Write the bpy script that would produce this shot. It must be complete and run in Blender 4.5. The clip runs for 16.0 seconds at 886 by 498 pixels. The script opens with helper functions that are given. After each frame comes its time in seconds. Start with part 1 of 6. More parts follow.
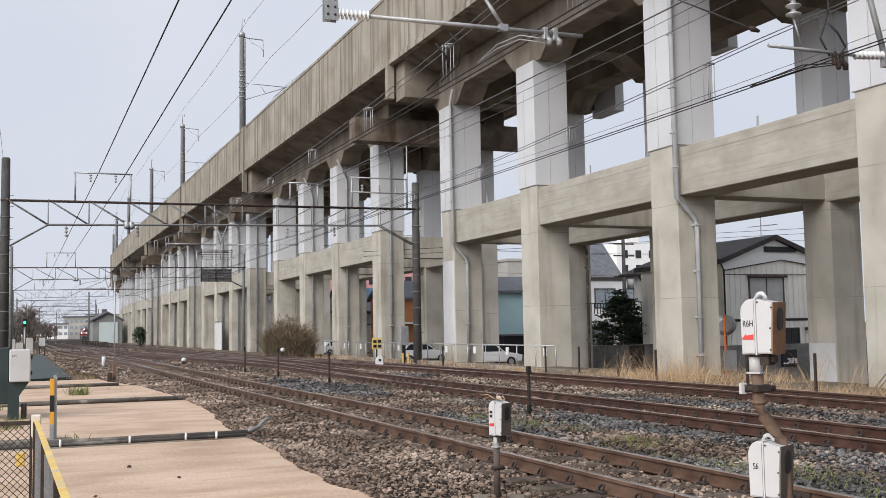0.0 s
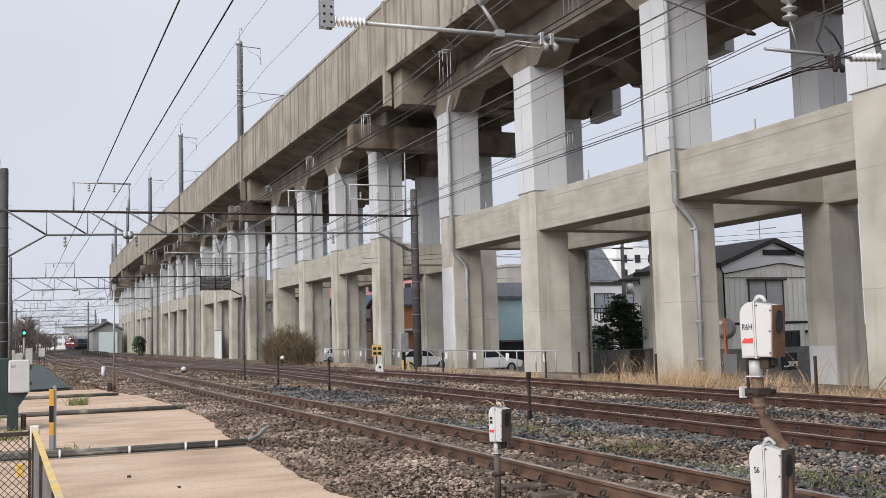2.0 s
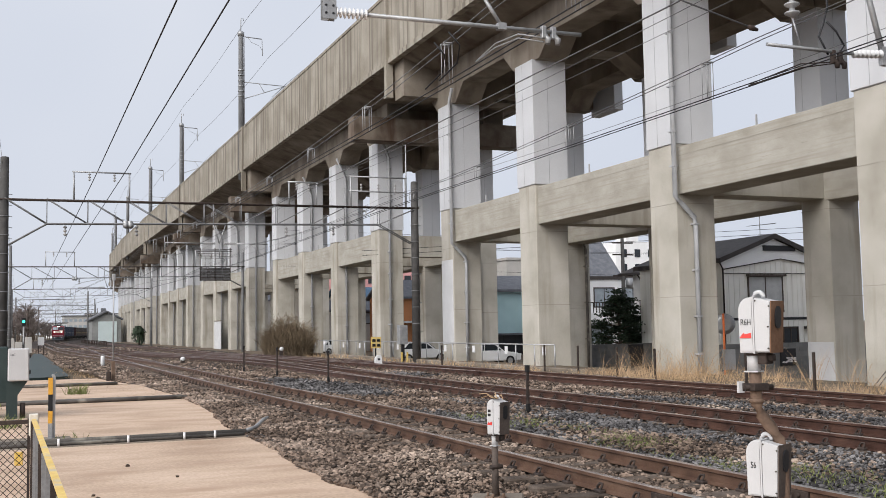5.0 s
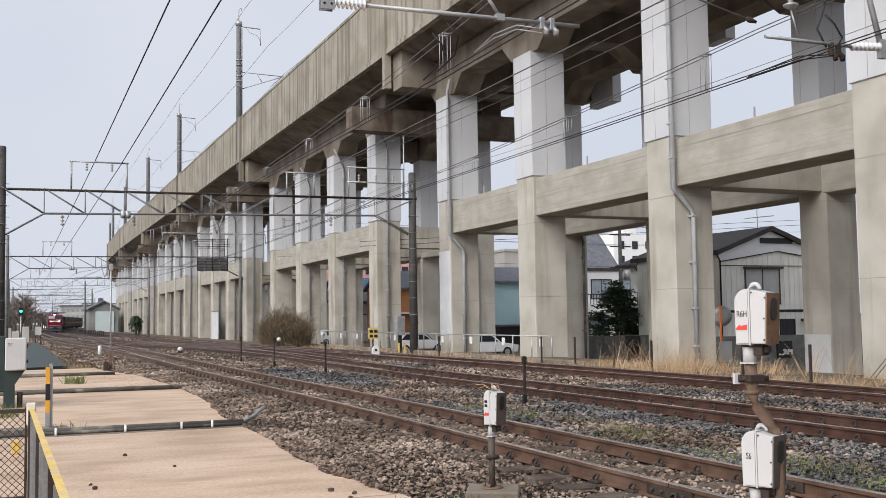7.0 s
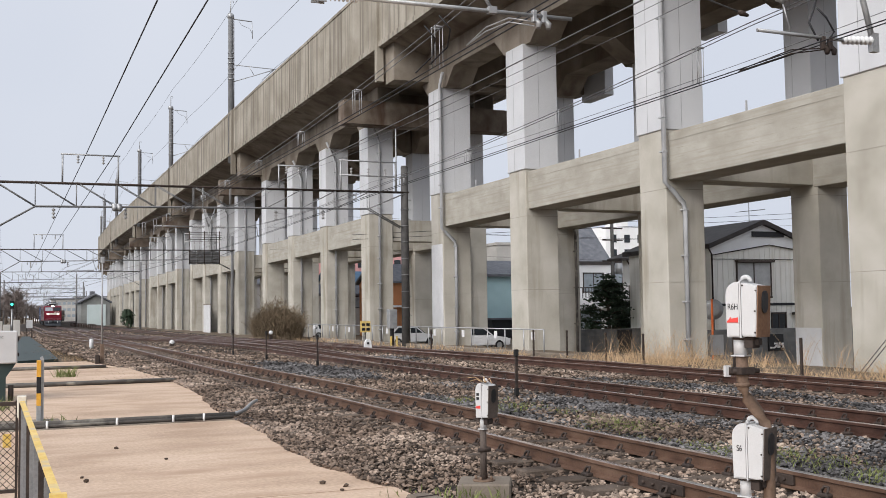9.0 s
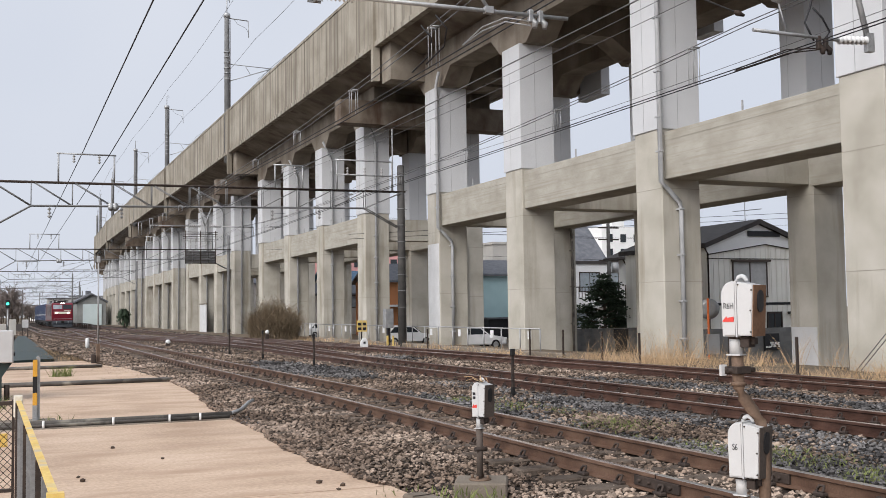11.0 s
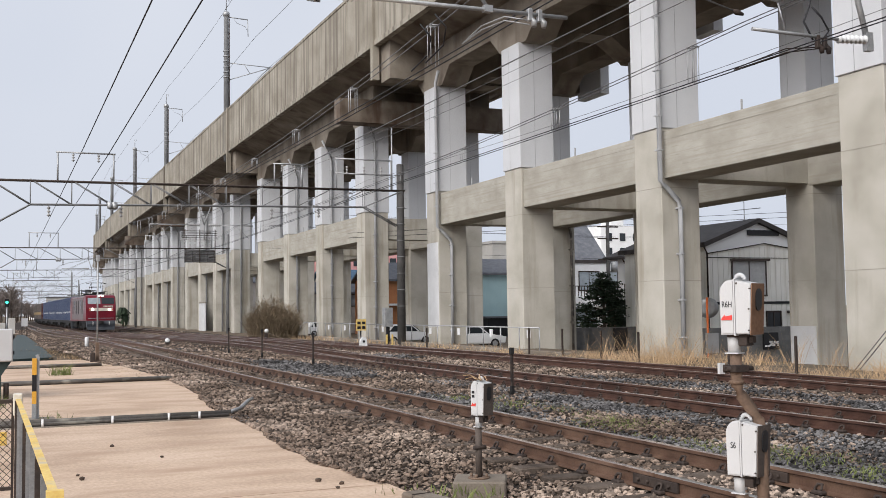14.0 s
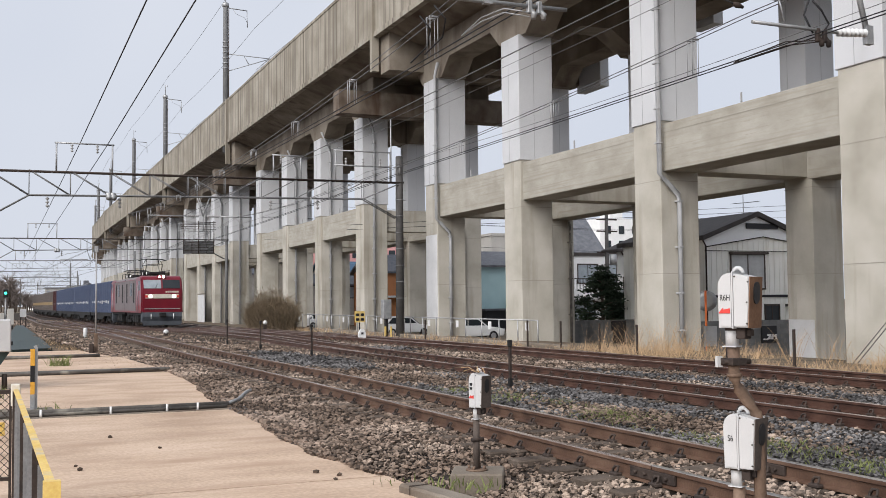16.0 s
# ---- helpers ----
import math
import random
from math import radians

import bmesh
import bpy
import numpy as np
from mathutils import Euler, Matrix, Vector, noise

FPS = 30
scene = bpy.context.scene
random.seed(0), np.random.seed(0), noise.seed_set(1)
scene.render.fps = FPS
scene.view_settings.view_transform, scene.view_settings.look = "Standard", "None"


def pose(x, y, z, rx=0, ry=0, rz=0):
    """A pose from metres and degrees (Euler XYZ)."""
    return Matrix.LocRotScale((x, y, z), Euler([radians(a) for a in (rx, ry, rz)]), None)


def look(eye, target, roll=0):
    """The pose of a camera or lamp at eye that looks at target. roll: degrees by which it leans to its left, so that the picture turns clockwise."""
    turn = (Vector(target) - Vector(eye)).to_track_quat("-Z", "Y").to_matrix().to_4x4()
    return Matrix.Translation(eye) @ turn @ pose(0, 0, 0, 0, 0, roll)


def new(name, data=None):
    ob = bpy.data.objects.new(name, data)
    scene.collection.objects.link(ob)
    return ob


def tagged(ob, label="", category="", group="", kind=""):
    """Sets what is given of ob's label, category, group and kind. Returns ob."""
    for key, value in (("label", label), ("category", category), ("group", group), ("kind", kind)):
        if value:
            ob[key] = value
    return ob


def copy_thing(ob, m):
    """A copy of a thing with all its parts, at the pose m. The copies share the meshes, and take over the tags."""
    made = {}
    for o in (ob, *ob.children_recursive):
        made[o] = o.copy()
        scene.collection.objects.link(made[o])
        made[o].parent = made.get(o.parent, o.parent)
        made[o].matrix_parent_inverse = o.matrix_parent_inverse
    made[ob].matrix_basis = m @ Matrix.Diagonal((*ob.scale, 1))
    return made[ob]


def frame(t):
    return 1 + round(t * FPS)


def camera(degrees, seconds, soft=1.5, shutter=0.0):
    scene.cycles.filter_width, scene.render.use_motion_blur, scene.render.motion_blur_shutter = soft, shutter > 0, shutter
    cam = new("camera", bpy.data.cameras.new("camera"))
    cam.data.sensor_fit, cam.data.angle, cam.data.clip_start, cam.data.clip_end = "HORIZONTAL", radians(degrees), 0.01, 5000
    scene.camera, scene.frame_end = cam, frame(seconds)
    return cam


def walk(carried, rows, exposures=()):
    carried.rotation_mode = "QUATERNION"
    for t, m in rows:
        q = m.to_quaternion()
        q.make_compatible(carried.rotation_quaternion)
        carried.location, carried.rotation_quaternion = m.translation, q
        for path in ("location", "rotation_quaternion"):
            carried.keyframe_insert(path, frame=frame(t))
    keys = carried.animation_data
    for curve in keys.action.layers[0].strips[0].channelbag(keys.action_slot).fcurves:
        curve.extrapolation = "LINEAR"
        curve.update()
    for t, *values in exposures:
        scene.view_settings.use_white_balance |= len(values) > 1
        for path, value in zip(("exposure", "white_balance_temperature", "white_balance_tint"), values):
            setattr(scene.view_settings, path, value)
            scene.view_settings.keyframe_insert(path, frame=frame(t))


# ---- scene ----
cam = camera(46.47, 16.0, soft=0.6)
# seconds, eye, yaw, pitch and roll in degrees
PATH = [
    (0, 0.000, -0.000, 1.405, -22.305, 4.384, -0.996),
    (0.5, 0.005, 0.008, 1.403, -22.246, 4.470, -1.112),
    (1, 0.008, 0.006, 1.405, -22.283, 4.606, -1.277),
    (1.5, 0.008, 0.007, 1.406, -22.350, 4.741, -1.411),
    (2, 0.013, 0.011, 1.405, -22.359, 4.736, -1.566),
    (2.5, 0.016, 0.012, 1.404, -22.304, 4.673, -1.683),
    (3, 0.006, 0.005, 1.402, -22.294, 4.708, -1.720),
    (3.5, 0.003, -0.014, 1.405, -22.311, 4.808, -1.641),
    (4, 0.013, -0.002, 1.406, -22.338, 4.768, -1.408),
    (6.5, 0.007, 0.004, 1.398, -22.370, 3.770, -0.757),
    (7, 0.008, -0.008, 1.400, -22.477, 3.840, -0.808),
    (7.5, 0.013, 0.003, 1.396, -22.638, 3.769, -0.900),
    (8, 0.019, 0.005, 1.394, -22.738, 3.599, -0.923),
    (8.5, 0.015, -0.001, 1.396, -22.809, 3.517, -0.868),
    (9, 0.013, -0.006, 1.396, -22.898, 3.467, -0.784),
    (11.5, 0.007, -0.016, 1.395, -23.176, 3.413, -0.868),
    (12, 0.012, -0.011, 1.392, -23.213, 3.382, -0.967),
    (12.5, 0.007, -0.026, 1.395, -23.187, 3.413, -1.014),
    (13, -0.001, -0.031, 1.394, -23.194, 3.468, -0.920),
    (13.5, 0.007, -0.024, 1.394, -23.188, 3.419, -0.801),
    (14, 0.006, -0.025, 1.392, -23.137, 3.376, -0.771),
    (14.5, 0.001, -0.030, 1.395, -23.037, 3.371, -0.841),
    (15, 0.006, -0.026, 1.394, -22.934, 3.293, -0.871),
    (15.5, 0.005, -0.028, 1.393, -22.985, 3.127, -0.754),
    (16, 0.012, -0.022, 1.392, -23.191, 2.941, -0.562),
]


def aim(x, y, z, yaw, pitch, roll):
    a, b = radians(yaw), radians(pitch)
    way = Vector((-math.sin(a) * math.cos(b), math.cos(a) * math.cos(b), math.sin(b)))
    return look(Vector((x, y, z)), Vector((x, y, z)) + way * 10, roll)


walk(cam, [(r[0], aim(*r[1:])) for r in PATH])

# ---- light: a bright overcast sky ----
world = bpy.data.worlds.new("overcast_sky")
scene.world = world
world.use_nodes = True
wn, wl = world.node_tree.nodes, world.node_tree.links
sky = wn.new("ShaderNodeTexSky")
sky.sky_type, sky.sun_disc = "NISHITA", False
sky.sun_elevation, sky.sun_rotation = radians(36), radians(237)
sky.air_density, sky.dust_density = 1.0, 4.0
cloud_map = wn.new("ShaderNodeTexNoise")
cloud_map.inputs["Scale"].default_value, cloud_map.inputs["Detail"].default_value = 1.6, 3.0
cloud_ramp = wn.new("ShaderNodeValToRGB")
cloud_ramp.color_ramp.elements[0].position, cloud_ramp.color_ramp.elements[0].color = 0.30, (0.61, 0.665, 0.785, 1)
cloud_ramp.color_ramp.elements[1].position, cloud_ramp.color_ramp.elements[1].color = 0.70, (0.765, 0.80, 0.885, 1)
veil = wn.new("ShaderNodeMixRGB")
veil.inputs[0].default_value = 0.93
dim = wn.new("ShaderNodeVectorMath")
dim.operation = "SCALE"
dim.inputs["Scale"].default_value = 0.08
wl.new(sky.outputs[0], dim.inputs[0])
wl.new(dim.outputs[0], veil.inputs[1])
wl.new(cloud_map.outputs["Fac"], cloud_ramp.inputs[0])
wl.new(cloud_ramp.outputs[0], veil.inputs[2])
wl.new(veil.outputs[0], wn["Background"].inputs[0])
wn["Background"].inputs[1].default_value = 1.0
sun = new("sun", bpy.data.lights.new("sun", "SUN"))
sun.data.energy, sun.data.angle, sun.data.color = 3.9, radians(50), (1.0, 0.966, 0.937)
sun.matrix_world = look((-39, -25, 34), (0, 0, 0))
scene.view_settings.exposure = 0.0

# ---- materials ----
def material(name, colors, scale=4.0, rough=0.8, metal=0.0, bump=0.15, fine=60.0, streak=None, spec=0.3, vary=0.0, stretch=(1, 1, 1), coat=0.0):
    """Two scales of noise between the colours, optional dark streaks running down, fine relief."""
    m = bpy.data.materials.new(name)
    m.use_nodes = True
    n, l = m.node_tree.nodes, m.node_tree.links
    bsdf = n["Principled BSDF"]
    bsdf.inputs["Roughness"].default_value, bsdf.inputs["Metallic"].default_value = rough, metal
    bsdf.inputs["Specular IOR Level"].default_value = spec
    bsdf.inputs["Coat Weight"].default_value = coat
    geo = n.new("ShaderNodeNewGeometry")
    mapping = n.new("ShaderNodeMapping")
    mapping.inputs["Scale"].default_value = stretch
    l.new(geo.outputs["Position"], mapping.inputs[0])
    big, small = n.new("ShaderNodeTexNoise"), n.new("ShaderNodeTexNoise")
    big.inputs["Scale"].default_value, small.inputs["Scale"].default_value = scale, fine
    big.inputs["Detail"].default_value, small.inputs["Detail"].default_value = 5, 3
    l.new(mapping.outputs[0], big.inputs[0])
    l.new(geo.outputs["Position"], small.inputs[0])
    ramp = n.new("ShaderNodeValToRGB")
    ramp.color_ramp.elements[0].position, ramp.color_ramp.elements[1].position = 0.28, 0.72
    ramp.color_ramp.elements[0].color, ramp.color_ramp.elements[-1].color = (*colors[0], 1), (*colors[-1], 1)
    for k, c in enumerate(colors[1:-1]):
        ramp.color_ramp.elements.new(0.28 + 0.44 * (k + 1) / (len(colors) - 1)).color = (*c, 1)
    l.new(big.outputs["Fac"], ramp.inputs[0])
    grain = n.new("ShaderNodeMixRGB")
    grain.blend_type = "OVERLAY"
    grain.inputs[0].default_value = 0.35
    l.new(ramp.outputs[0], grain.inputs[1])
    l.new(small.outputs["Fac"], grain.inputs[2])
    out = grain.outputs[0]
    if streak:
        sm = n.new("ShaderNodeMapping")
        sm.inputs["Scale"].default_value = streak[1]
        sn = n.new("ShaderNodeTexNoise")
        sn.inputs["Scale"].default_value, sn.inputs["Detail"].default_value = 1.0, 4
        sr = n.new("ShaderNodeValToRGB")
        sr.color_ramp.elements[0].position, sr.color_ramp.elements[1].position = streak[2], streak[3]
        mix = n.new("ShaderNodeMixRGB")
        mix.inputs[2].default_value = (*streak[0], 1)
        l.new(geo.outputs["Position"], sm.inputs[0])
        l.new(sm.outputs[0], sn.inputs[0])
        l.new(sn.outputs["Fac"], sr.inputs[0])
        l.new(sr.outputs[0], mix.inputs[0])
        l.new(out, mix.inputs[1])
        out = mix.outputs[0]
    if vary:
        info = n.new("ShaderNodeObjectInfo") if vary > 0 else n.new("ShaderNodeNewGeometry")
        rand = info.outputs["Random"] if vary > 0 else info.outputs["Random Per Island"]
        hsv = n.new("ShaderNodeHueSaturation")
        amt = n.new("ShaderNodeMapRange")
        amt.inputs["To Min"].default_value, amt.inputs["To Max"].default_value = 1 - abs(vary), 1 + abs(vary)
        l.new(rand, amt.inputs[0])
        l.new(amt.outputs[0], hsv.inputs["Value"])
        l.new(out, hsv.inputs["Color"])
        out = hsv.outputs[0]
    l.new(out, bsdf.inputs["Base Color"])
    if bump:
        b = n.new("ShaderNodeBump")
        b.inputs["Strength"].default_value, b.inputs["Distance"].default_value = bump, 0.02
        l.new(small.outputs["Fac"], b.inputs["Height"])
        l.new(b.outputs[0], bsdf.inputs["Normal"])
    return m


def glow(name, color, strength):
    m = bpy.data.materials.new(name)
    m.use_nodes = True
    b = m.node_tree.nodes["Principled BSDF"]
    b.inputs["Base Color"].default_value = (*color, 1)
    b.inputs["Emission Color"].default_value, b.inputs["Emission Strength"].default_value = (*color, 1), strength
    return m


def plain(name, color, rough=0.5, metal=0.0):
    return material(name, [tuple(c * 0.85 for c in color), tuple(min(1, c * 1.1) for c in color)], scale=3, rough=rough, metal=metal, bump=0.05)


CONCRETE = material("pale_concrete", [(0.345, 0.322, 0.272), (0.44, 0.413, 0.358), (0.51, 0.482, 0.43)], scale=0.7, rough=0.9, bump=0.2, streak=((0.23, 0.195, 0.145), (1.6, 1.6, 0.13), 0.53, 0.80))
BOARDED = material("board_marked_concrete", [(0.31, 0.288, 0.242), (0.37, 0.348, 0.302), (0.425, 0.402, 0.356)], scale=1.3, rough=0.9, bump=0.25, stretch=(1, 0.8, 1.4), streak=((0.29, 0.262, 0.215), (0.3, 0.22, 12), 0.50, 0.80))
# weathered brown, its colour darkened further for the shade under the deck
CONCRETE_OLD_SHADED = material("weathered_shade_darkened_concrete", [(0.135, 0.108, 0.084), (0.205, 0.174, 0.14), (0.29, 0.258, 0.215)], scale=0.6, rough=0.92, bump=0.25, streak=((0.09, 0.065, 0.05), (0.9, 0.9, 0.15), 0.52, 0.78))
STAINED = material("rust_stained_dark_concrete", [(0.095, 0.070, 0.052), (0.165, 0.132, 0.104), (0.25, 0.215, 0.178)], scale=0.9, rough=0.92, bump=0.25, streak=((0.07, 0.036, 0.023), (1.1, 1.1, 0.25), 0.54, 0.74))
PARAPET = material("stained_parapet_concrete", [(0.235, 0.208, 0.165), (0.315, 0.285, 0.236), (0.385, 0.355, 0.30)], scale=0.5, rough=0.93, bump=0.25, streak=((0.15, 0.13, 0.105), (1.0, 2.3, 0.05), 0.46, 0.66))
JACKET = material("grey_painted_steel_jacket", [(0.51, 0.515, 0.53), (0.58, 0.585, 0.60)], scale=0.5, rough=0.6, bump=0.04, streak=((0.48, 0.48, 0.485), (0.8, 0.8, 0.1), 0.55, 0.9))
WHITEPATCH = material("white_repair_mortar", [(0.50, 0.50, 0.505), (0.60, 0.60, 0.605)], scale=1.5, rough=0.85, bump=0.1)
# near-black brown: the shade in the gaps between stones is in this colour
BALLAST = material("gap_shaded_ballast", [(0.009, 0.007, 0.006), (0.027, 0.021, 0.018), (0.066, 0.052, 0.043)], scale=9, rough=0.95, bump=1.0, fine=22, streak=((0.05, 0.033, 0.023), (0.35, 0.12, 1), 0.45, 0.75))
STONE = material("brown_ballast_stone", [(0.055, 0.038, 0.028), (0.168, 0.124, 0.096), (0.37, 0.295, 0.24)], scale=0.6, rough=0.9, bump=0.35, vary=-0.8)
STONEGREY = material("blue_grey_ballast_stone", [(0.042, 0.039, 0.039), (0.095, 0.09, 0.09), (0.19, 0.182, 0.18)], scale=0.6, rough=0.85, bump=0.35, vary=-0.8)
PEBBLE = material("dark_brown_stone", [(0.05, 0.035, 0.025), (0.11, 0.08, 0.06)], scale=8, rough=0.9, bump=0.3)
SOIL = material("dry_soil", [(0.07, 0.052, 0.036), (0.13, 0.10, 0.07), (0.19, 0.15, 0.105)], scale=1.2, rough=0.97, bump=0.6, fine=18)
SLAB = material("worn_concrete_slab", [(0.375, 0.265, 0.187), (0.525, 0.39, 0.29), (0.60, 0.46, 0.352)], scale=0.75, rough=0.9, bump=0.2, fine=26, stretch=(0.8, 1.3, 1), streak=((0.42, 0.295, 0.21), (0.9, 2.6, 1), 0.50, 0.74))
PIPE = material("weathered_dark_pipe", [(0.06, 0.055, 0.05), (0.15, 0.135, 0.12)], scale=2.5, rough=0.8, bump=0.2, streak=((0.28, 0.26, 0.22), (3, 3, 3), 0.55, 0.7))
RAILSIDE = material("rusty_rail_side", [(0.036, 0.017, 0.012), (0.072, 0.036, 0.026), (0.105, 0.056, 0.040)], scale=3, rough=0.5, bump=0.2)
RAILTAN = material("tan_rusty_rail_side", [(0.054, 0.029, 0.020), (0.108, 0.062, 0.042), (0.16, 0.099, 0.069)], scale=3, rough=0.55, bump=0.2)
RAILTOP = material("rusted_rail_head", [(0.33, 0.245, 0.21), (0.48, 0.40, 0.36)], scale=5, rough=0.22, metal=0.7, bump=0.05)
RAILSHINE = material("polished_rail_head", [(0.42, 0.39, 0.37), (0.50, 0.47, 0.45)], scale=5, rough=0.28, metal=0.9, bump=0.03)
SLEEPER = material("grey_brown_sleeper", [(0.05, 0.037, 0.029), (0.10, 0.077, 0.061), (0.15, 0.12, 0.098)], scale=4, rough=0.95, bump=0.4, vary=0.25)
DARKSTEEL = material("dark_rusty_steel", [(0.035, 0.028, 0.026), (0.075, 0.055, 0.045)], scale=6, rough=0.75, metal=0.3, bump=0.2)
RUSTPIPE = material("rust_brown_post_paint", [(0.13, 0.085, 0.06), (0.21, 0.145, 0.105)], scale=6, rough=0.75, bump=0.2)
GALV = material("galvanised_steel", [(0.30, 0.305, 0.31), (0.42, 0.425, 0.43)], scale=6, rough=0.5, metal=0.5, bump=0.08)
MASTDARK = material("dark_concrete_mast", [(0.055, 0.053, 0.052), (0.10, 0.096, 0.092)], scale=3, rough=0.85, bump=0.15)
BLACKWIRE = plain("black_wire", (0.025, 0.025, 0.028), 0.6)
GREYWIRE = plain("grey_wire", (0.16, 0.16, 0.165), 0.5, 0.4)
PORCELAIN = plain("white_porcelain", (0.72, 0.72, 0.72), 0.25)
GREYPORCELAIN = plain("soiled_grey_porcelain", (0.36, 0.355, 0.35), 0.35)
WHITEPAINT = material("weathered_white_enamel", [(0.47, 0.472, 0.475), (0.52, 0.522, 0.525)], scale=3, rough=0.45, bump=0.03, fine=420, streak=((0.36, 0.31, 0.25), (9, 9, 1.2), 0.66, 0.92))
RUSTFACE = material("rust_stained_front", [(0.13, 0.07, 0.04), (0.22, 0.125, 0.075)], scale=8, rough=0.8, bump=0.15)
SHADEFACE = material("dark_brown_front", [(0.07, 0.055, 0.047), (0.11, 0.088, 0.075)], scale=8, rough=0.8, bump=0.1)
BLACK = plain("black_paint", (0.018, 0.018, 0.02), 0.5)
RED = plain("red_paint", (0.62, 0.06, 0.05), 0.5)
TEAL = material("dark_teal_paint", [(0.023, 0.038, 0.037), (0.036, 0.053, 0.051)], scale=3, rough=0.6, bump=0.06)
YELLOW = material("faded_yellow_paint", [(0.62, 0.42, 0.10), (0.74, 0.55, 0.20)], scale=8, rough=0.6, bump=0.1, streak=((0.5, 0.42, 0.30), (8, 8, 3), 0.5, 0.7))
ORANGE = plain("orange_yellow_paint", (0.70, 0.36, 0.05), 0.5)
DRYGRASS = material("dry_straw_grass", [(0.34, 0.225, 0.125), (0.56, 0.40, 0.25)], scale=2, rough=0.95, bump=0, vary=-0.35)
DRYBUSH = material("dry_brown_bush", [(0.09, 0.066, 0.042), (0.185, 0.138, 0.088)], scale=5, rough=0.95, bump=0, vary=-0.4)
GREENGRASS = material("fresh_weeds", [(0.11, 0.135, 0.045), (0.21, 0.23, 0.085)], scale=6, rough=0.9, bump=0, vary=-0.35)
LEAF = material("dark_evergreen_leaf", [(0.016, 0.03, 0.017), (0.042, 0.062, 0.034)], scale=6, rough=0.75, bump=0, vary=-0.5)
BARK = material("grey_brown_bark", [(0.06, 0.045, 0.035), (0.13, 0.10, 0.08)], scale=9, rough=0.95, bump=0.4)
LOCORED = material("locomotive_red_paint", [(0.13, 0.007, 0.016), (0.18, 0.011, 0.025)], scale=1.5, rough=0.35, bump=0.02, coat=0.3)
LOCOGREY = material("locomotive_grey_red_side", [(0.125, 0.105, 0.107), (0.175, 0.147, 0.15)], scale=1.2, rough=0.5, bump=0.03)
LOCODARK = material("dark_bogie_steel", [(0.010, 0.010, 0.011), (0.026, 0.025, 0.024)], scale=4, rough=0.8, bump=0.2)
LOCOSKIRT = material("grey_blue_skirt_paint", [(0.05, 0.056, 0.067), (0.08, 0.088, 0.10)], scale=3, rough=0.6, bump=0.05)
CREAM = plain("cream_stripe_paint", (0.62, 0.58, 0.5), 0.5)
CONTBLUE = material("blue_container_paint", [(0.060, 0.078, 0.135), (0.085, 0.105, 0.165)], scale=1.1, rough=0.5, bump=0.03)
CONTRED = material("dark_red_container_paint", [(0.05, 0.018, 0.018), (0.08, 0.028, 0.026)], scale=1.1, rough=0.6, bump=0.03)
CASTLINE = material("faint_casting_line", [(0.27, 0.25, 0.21), (0.36, 0.338, 0.292)], scale=2.0, rough=0.92, bump=0.1)
ROPE = plain("greyed_hemp_rope", (0.20, 0.155, 0.11), 0.9)
CONTBROWN = material("brown_container_paint", [(0.11, 0.092, 0.085), (0.16, 0.14, 0.13)], scale=1.1, rough=0.6, bump=0.03)
CONTGOLD = plain("ochre_stripe_paint", (0.25, 0.17, 0.08), 0.6)
MARKING = plain("greyed_white_lettering", (0.42, 0.43, 0.45), 0.6)
DOWNPIPE = material("pale_grey_pipe_paint", [(0.33, 0.335, 0.345), (0.43, 0.435, 0.445)], scale=2, rough=0.6, bump=0.05, streak=((0.28, 0.27, 0.26), (6, 6, 0.4), 0.55, 0.8))
MASTGREY = material("mid_grey_mast", [(0.15, 0.152, 0.155), (0.23, 0.232, 0.235)], scale=2, rough=0.8, bump=0.1)
LAMPGLOW = glow("headlight_glow", (1.0, 0.96, 0.88), 9.0)
GREENGLOW = glow("green_signal_glow", (0.05, 0.9, 0.55), 2.5)
GLASSDARK = plain("dark_window_glass", (0.03, 0.035, 0.04), 0.08)
# pale glass with the sky's reflection put into its colour
GLASSSKY = plain("sky_tinted_glass", (0.30, 0.34, 0.37), 0.1)


# ---- building helpers ----
def mesh_of(name, bm, mat):
    me = bpy.data.meshes.new(name)
    bm.to_mesh(me)
    bm.free()
    for m in mat if isinstance(mat, (list, tuple)) else [mat]:
        me.materials.append(m)
    return me


def part(name, bm, mat, parent=None, label=""):
    """Links a bmesh as one mesh object, under a thing or a part where one is given."""
    ob = new(name, mesh_of(name, bm, mat))
    if parent:
        ob.parent = parent
    return tagged(ob, label)


def thing(name, label, category, group="", kind="", at=(0, 0, 0), rz=0):
    ob = new(name)
    ob.matrix_basis = pose(*at, 0, 0, rz)
    return tagged(ob, label, category, group, kind)


def box(bm, x0, x1, y0, y1, z0, z1, mi=0, bevel=0.0):
    v = [bm.verts.new((x, y, z)) for z in (z0, z1) for x, y in ((x0, y0), (x1, y0), (x1, y1), (x0, y1))]
    fs = [bm.faces.new([v[i] for i in f]) for f in ((3, 2, 1, 0), (4, 5, 6, 7), (0, 1, 5, 4), (1, 2, 6, 5), (2, 3, 7, 6), (3, 0, 4, 7))]
    for f in fs:
        f.material_index = mi
    if bevel:
        es = list({e for f in fs for e in f.edges})
        bmesh.ops.bevel(bm, geom=es, offset=bevel, segments=1, affect="EDGES")
    return bm


def boxes(*list_of, bevel=0.0):
    bm = bmesh.new()
    for b in list_of:
        box(bm, *b, bevel=bevel)
    return bm


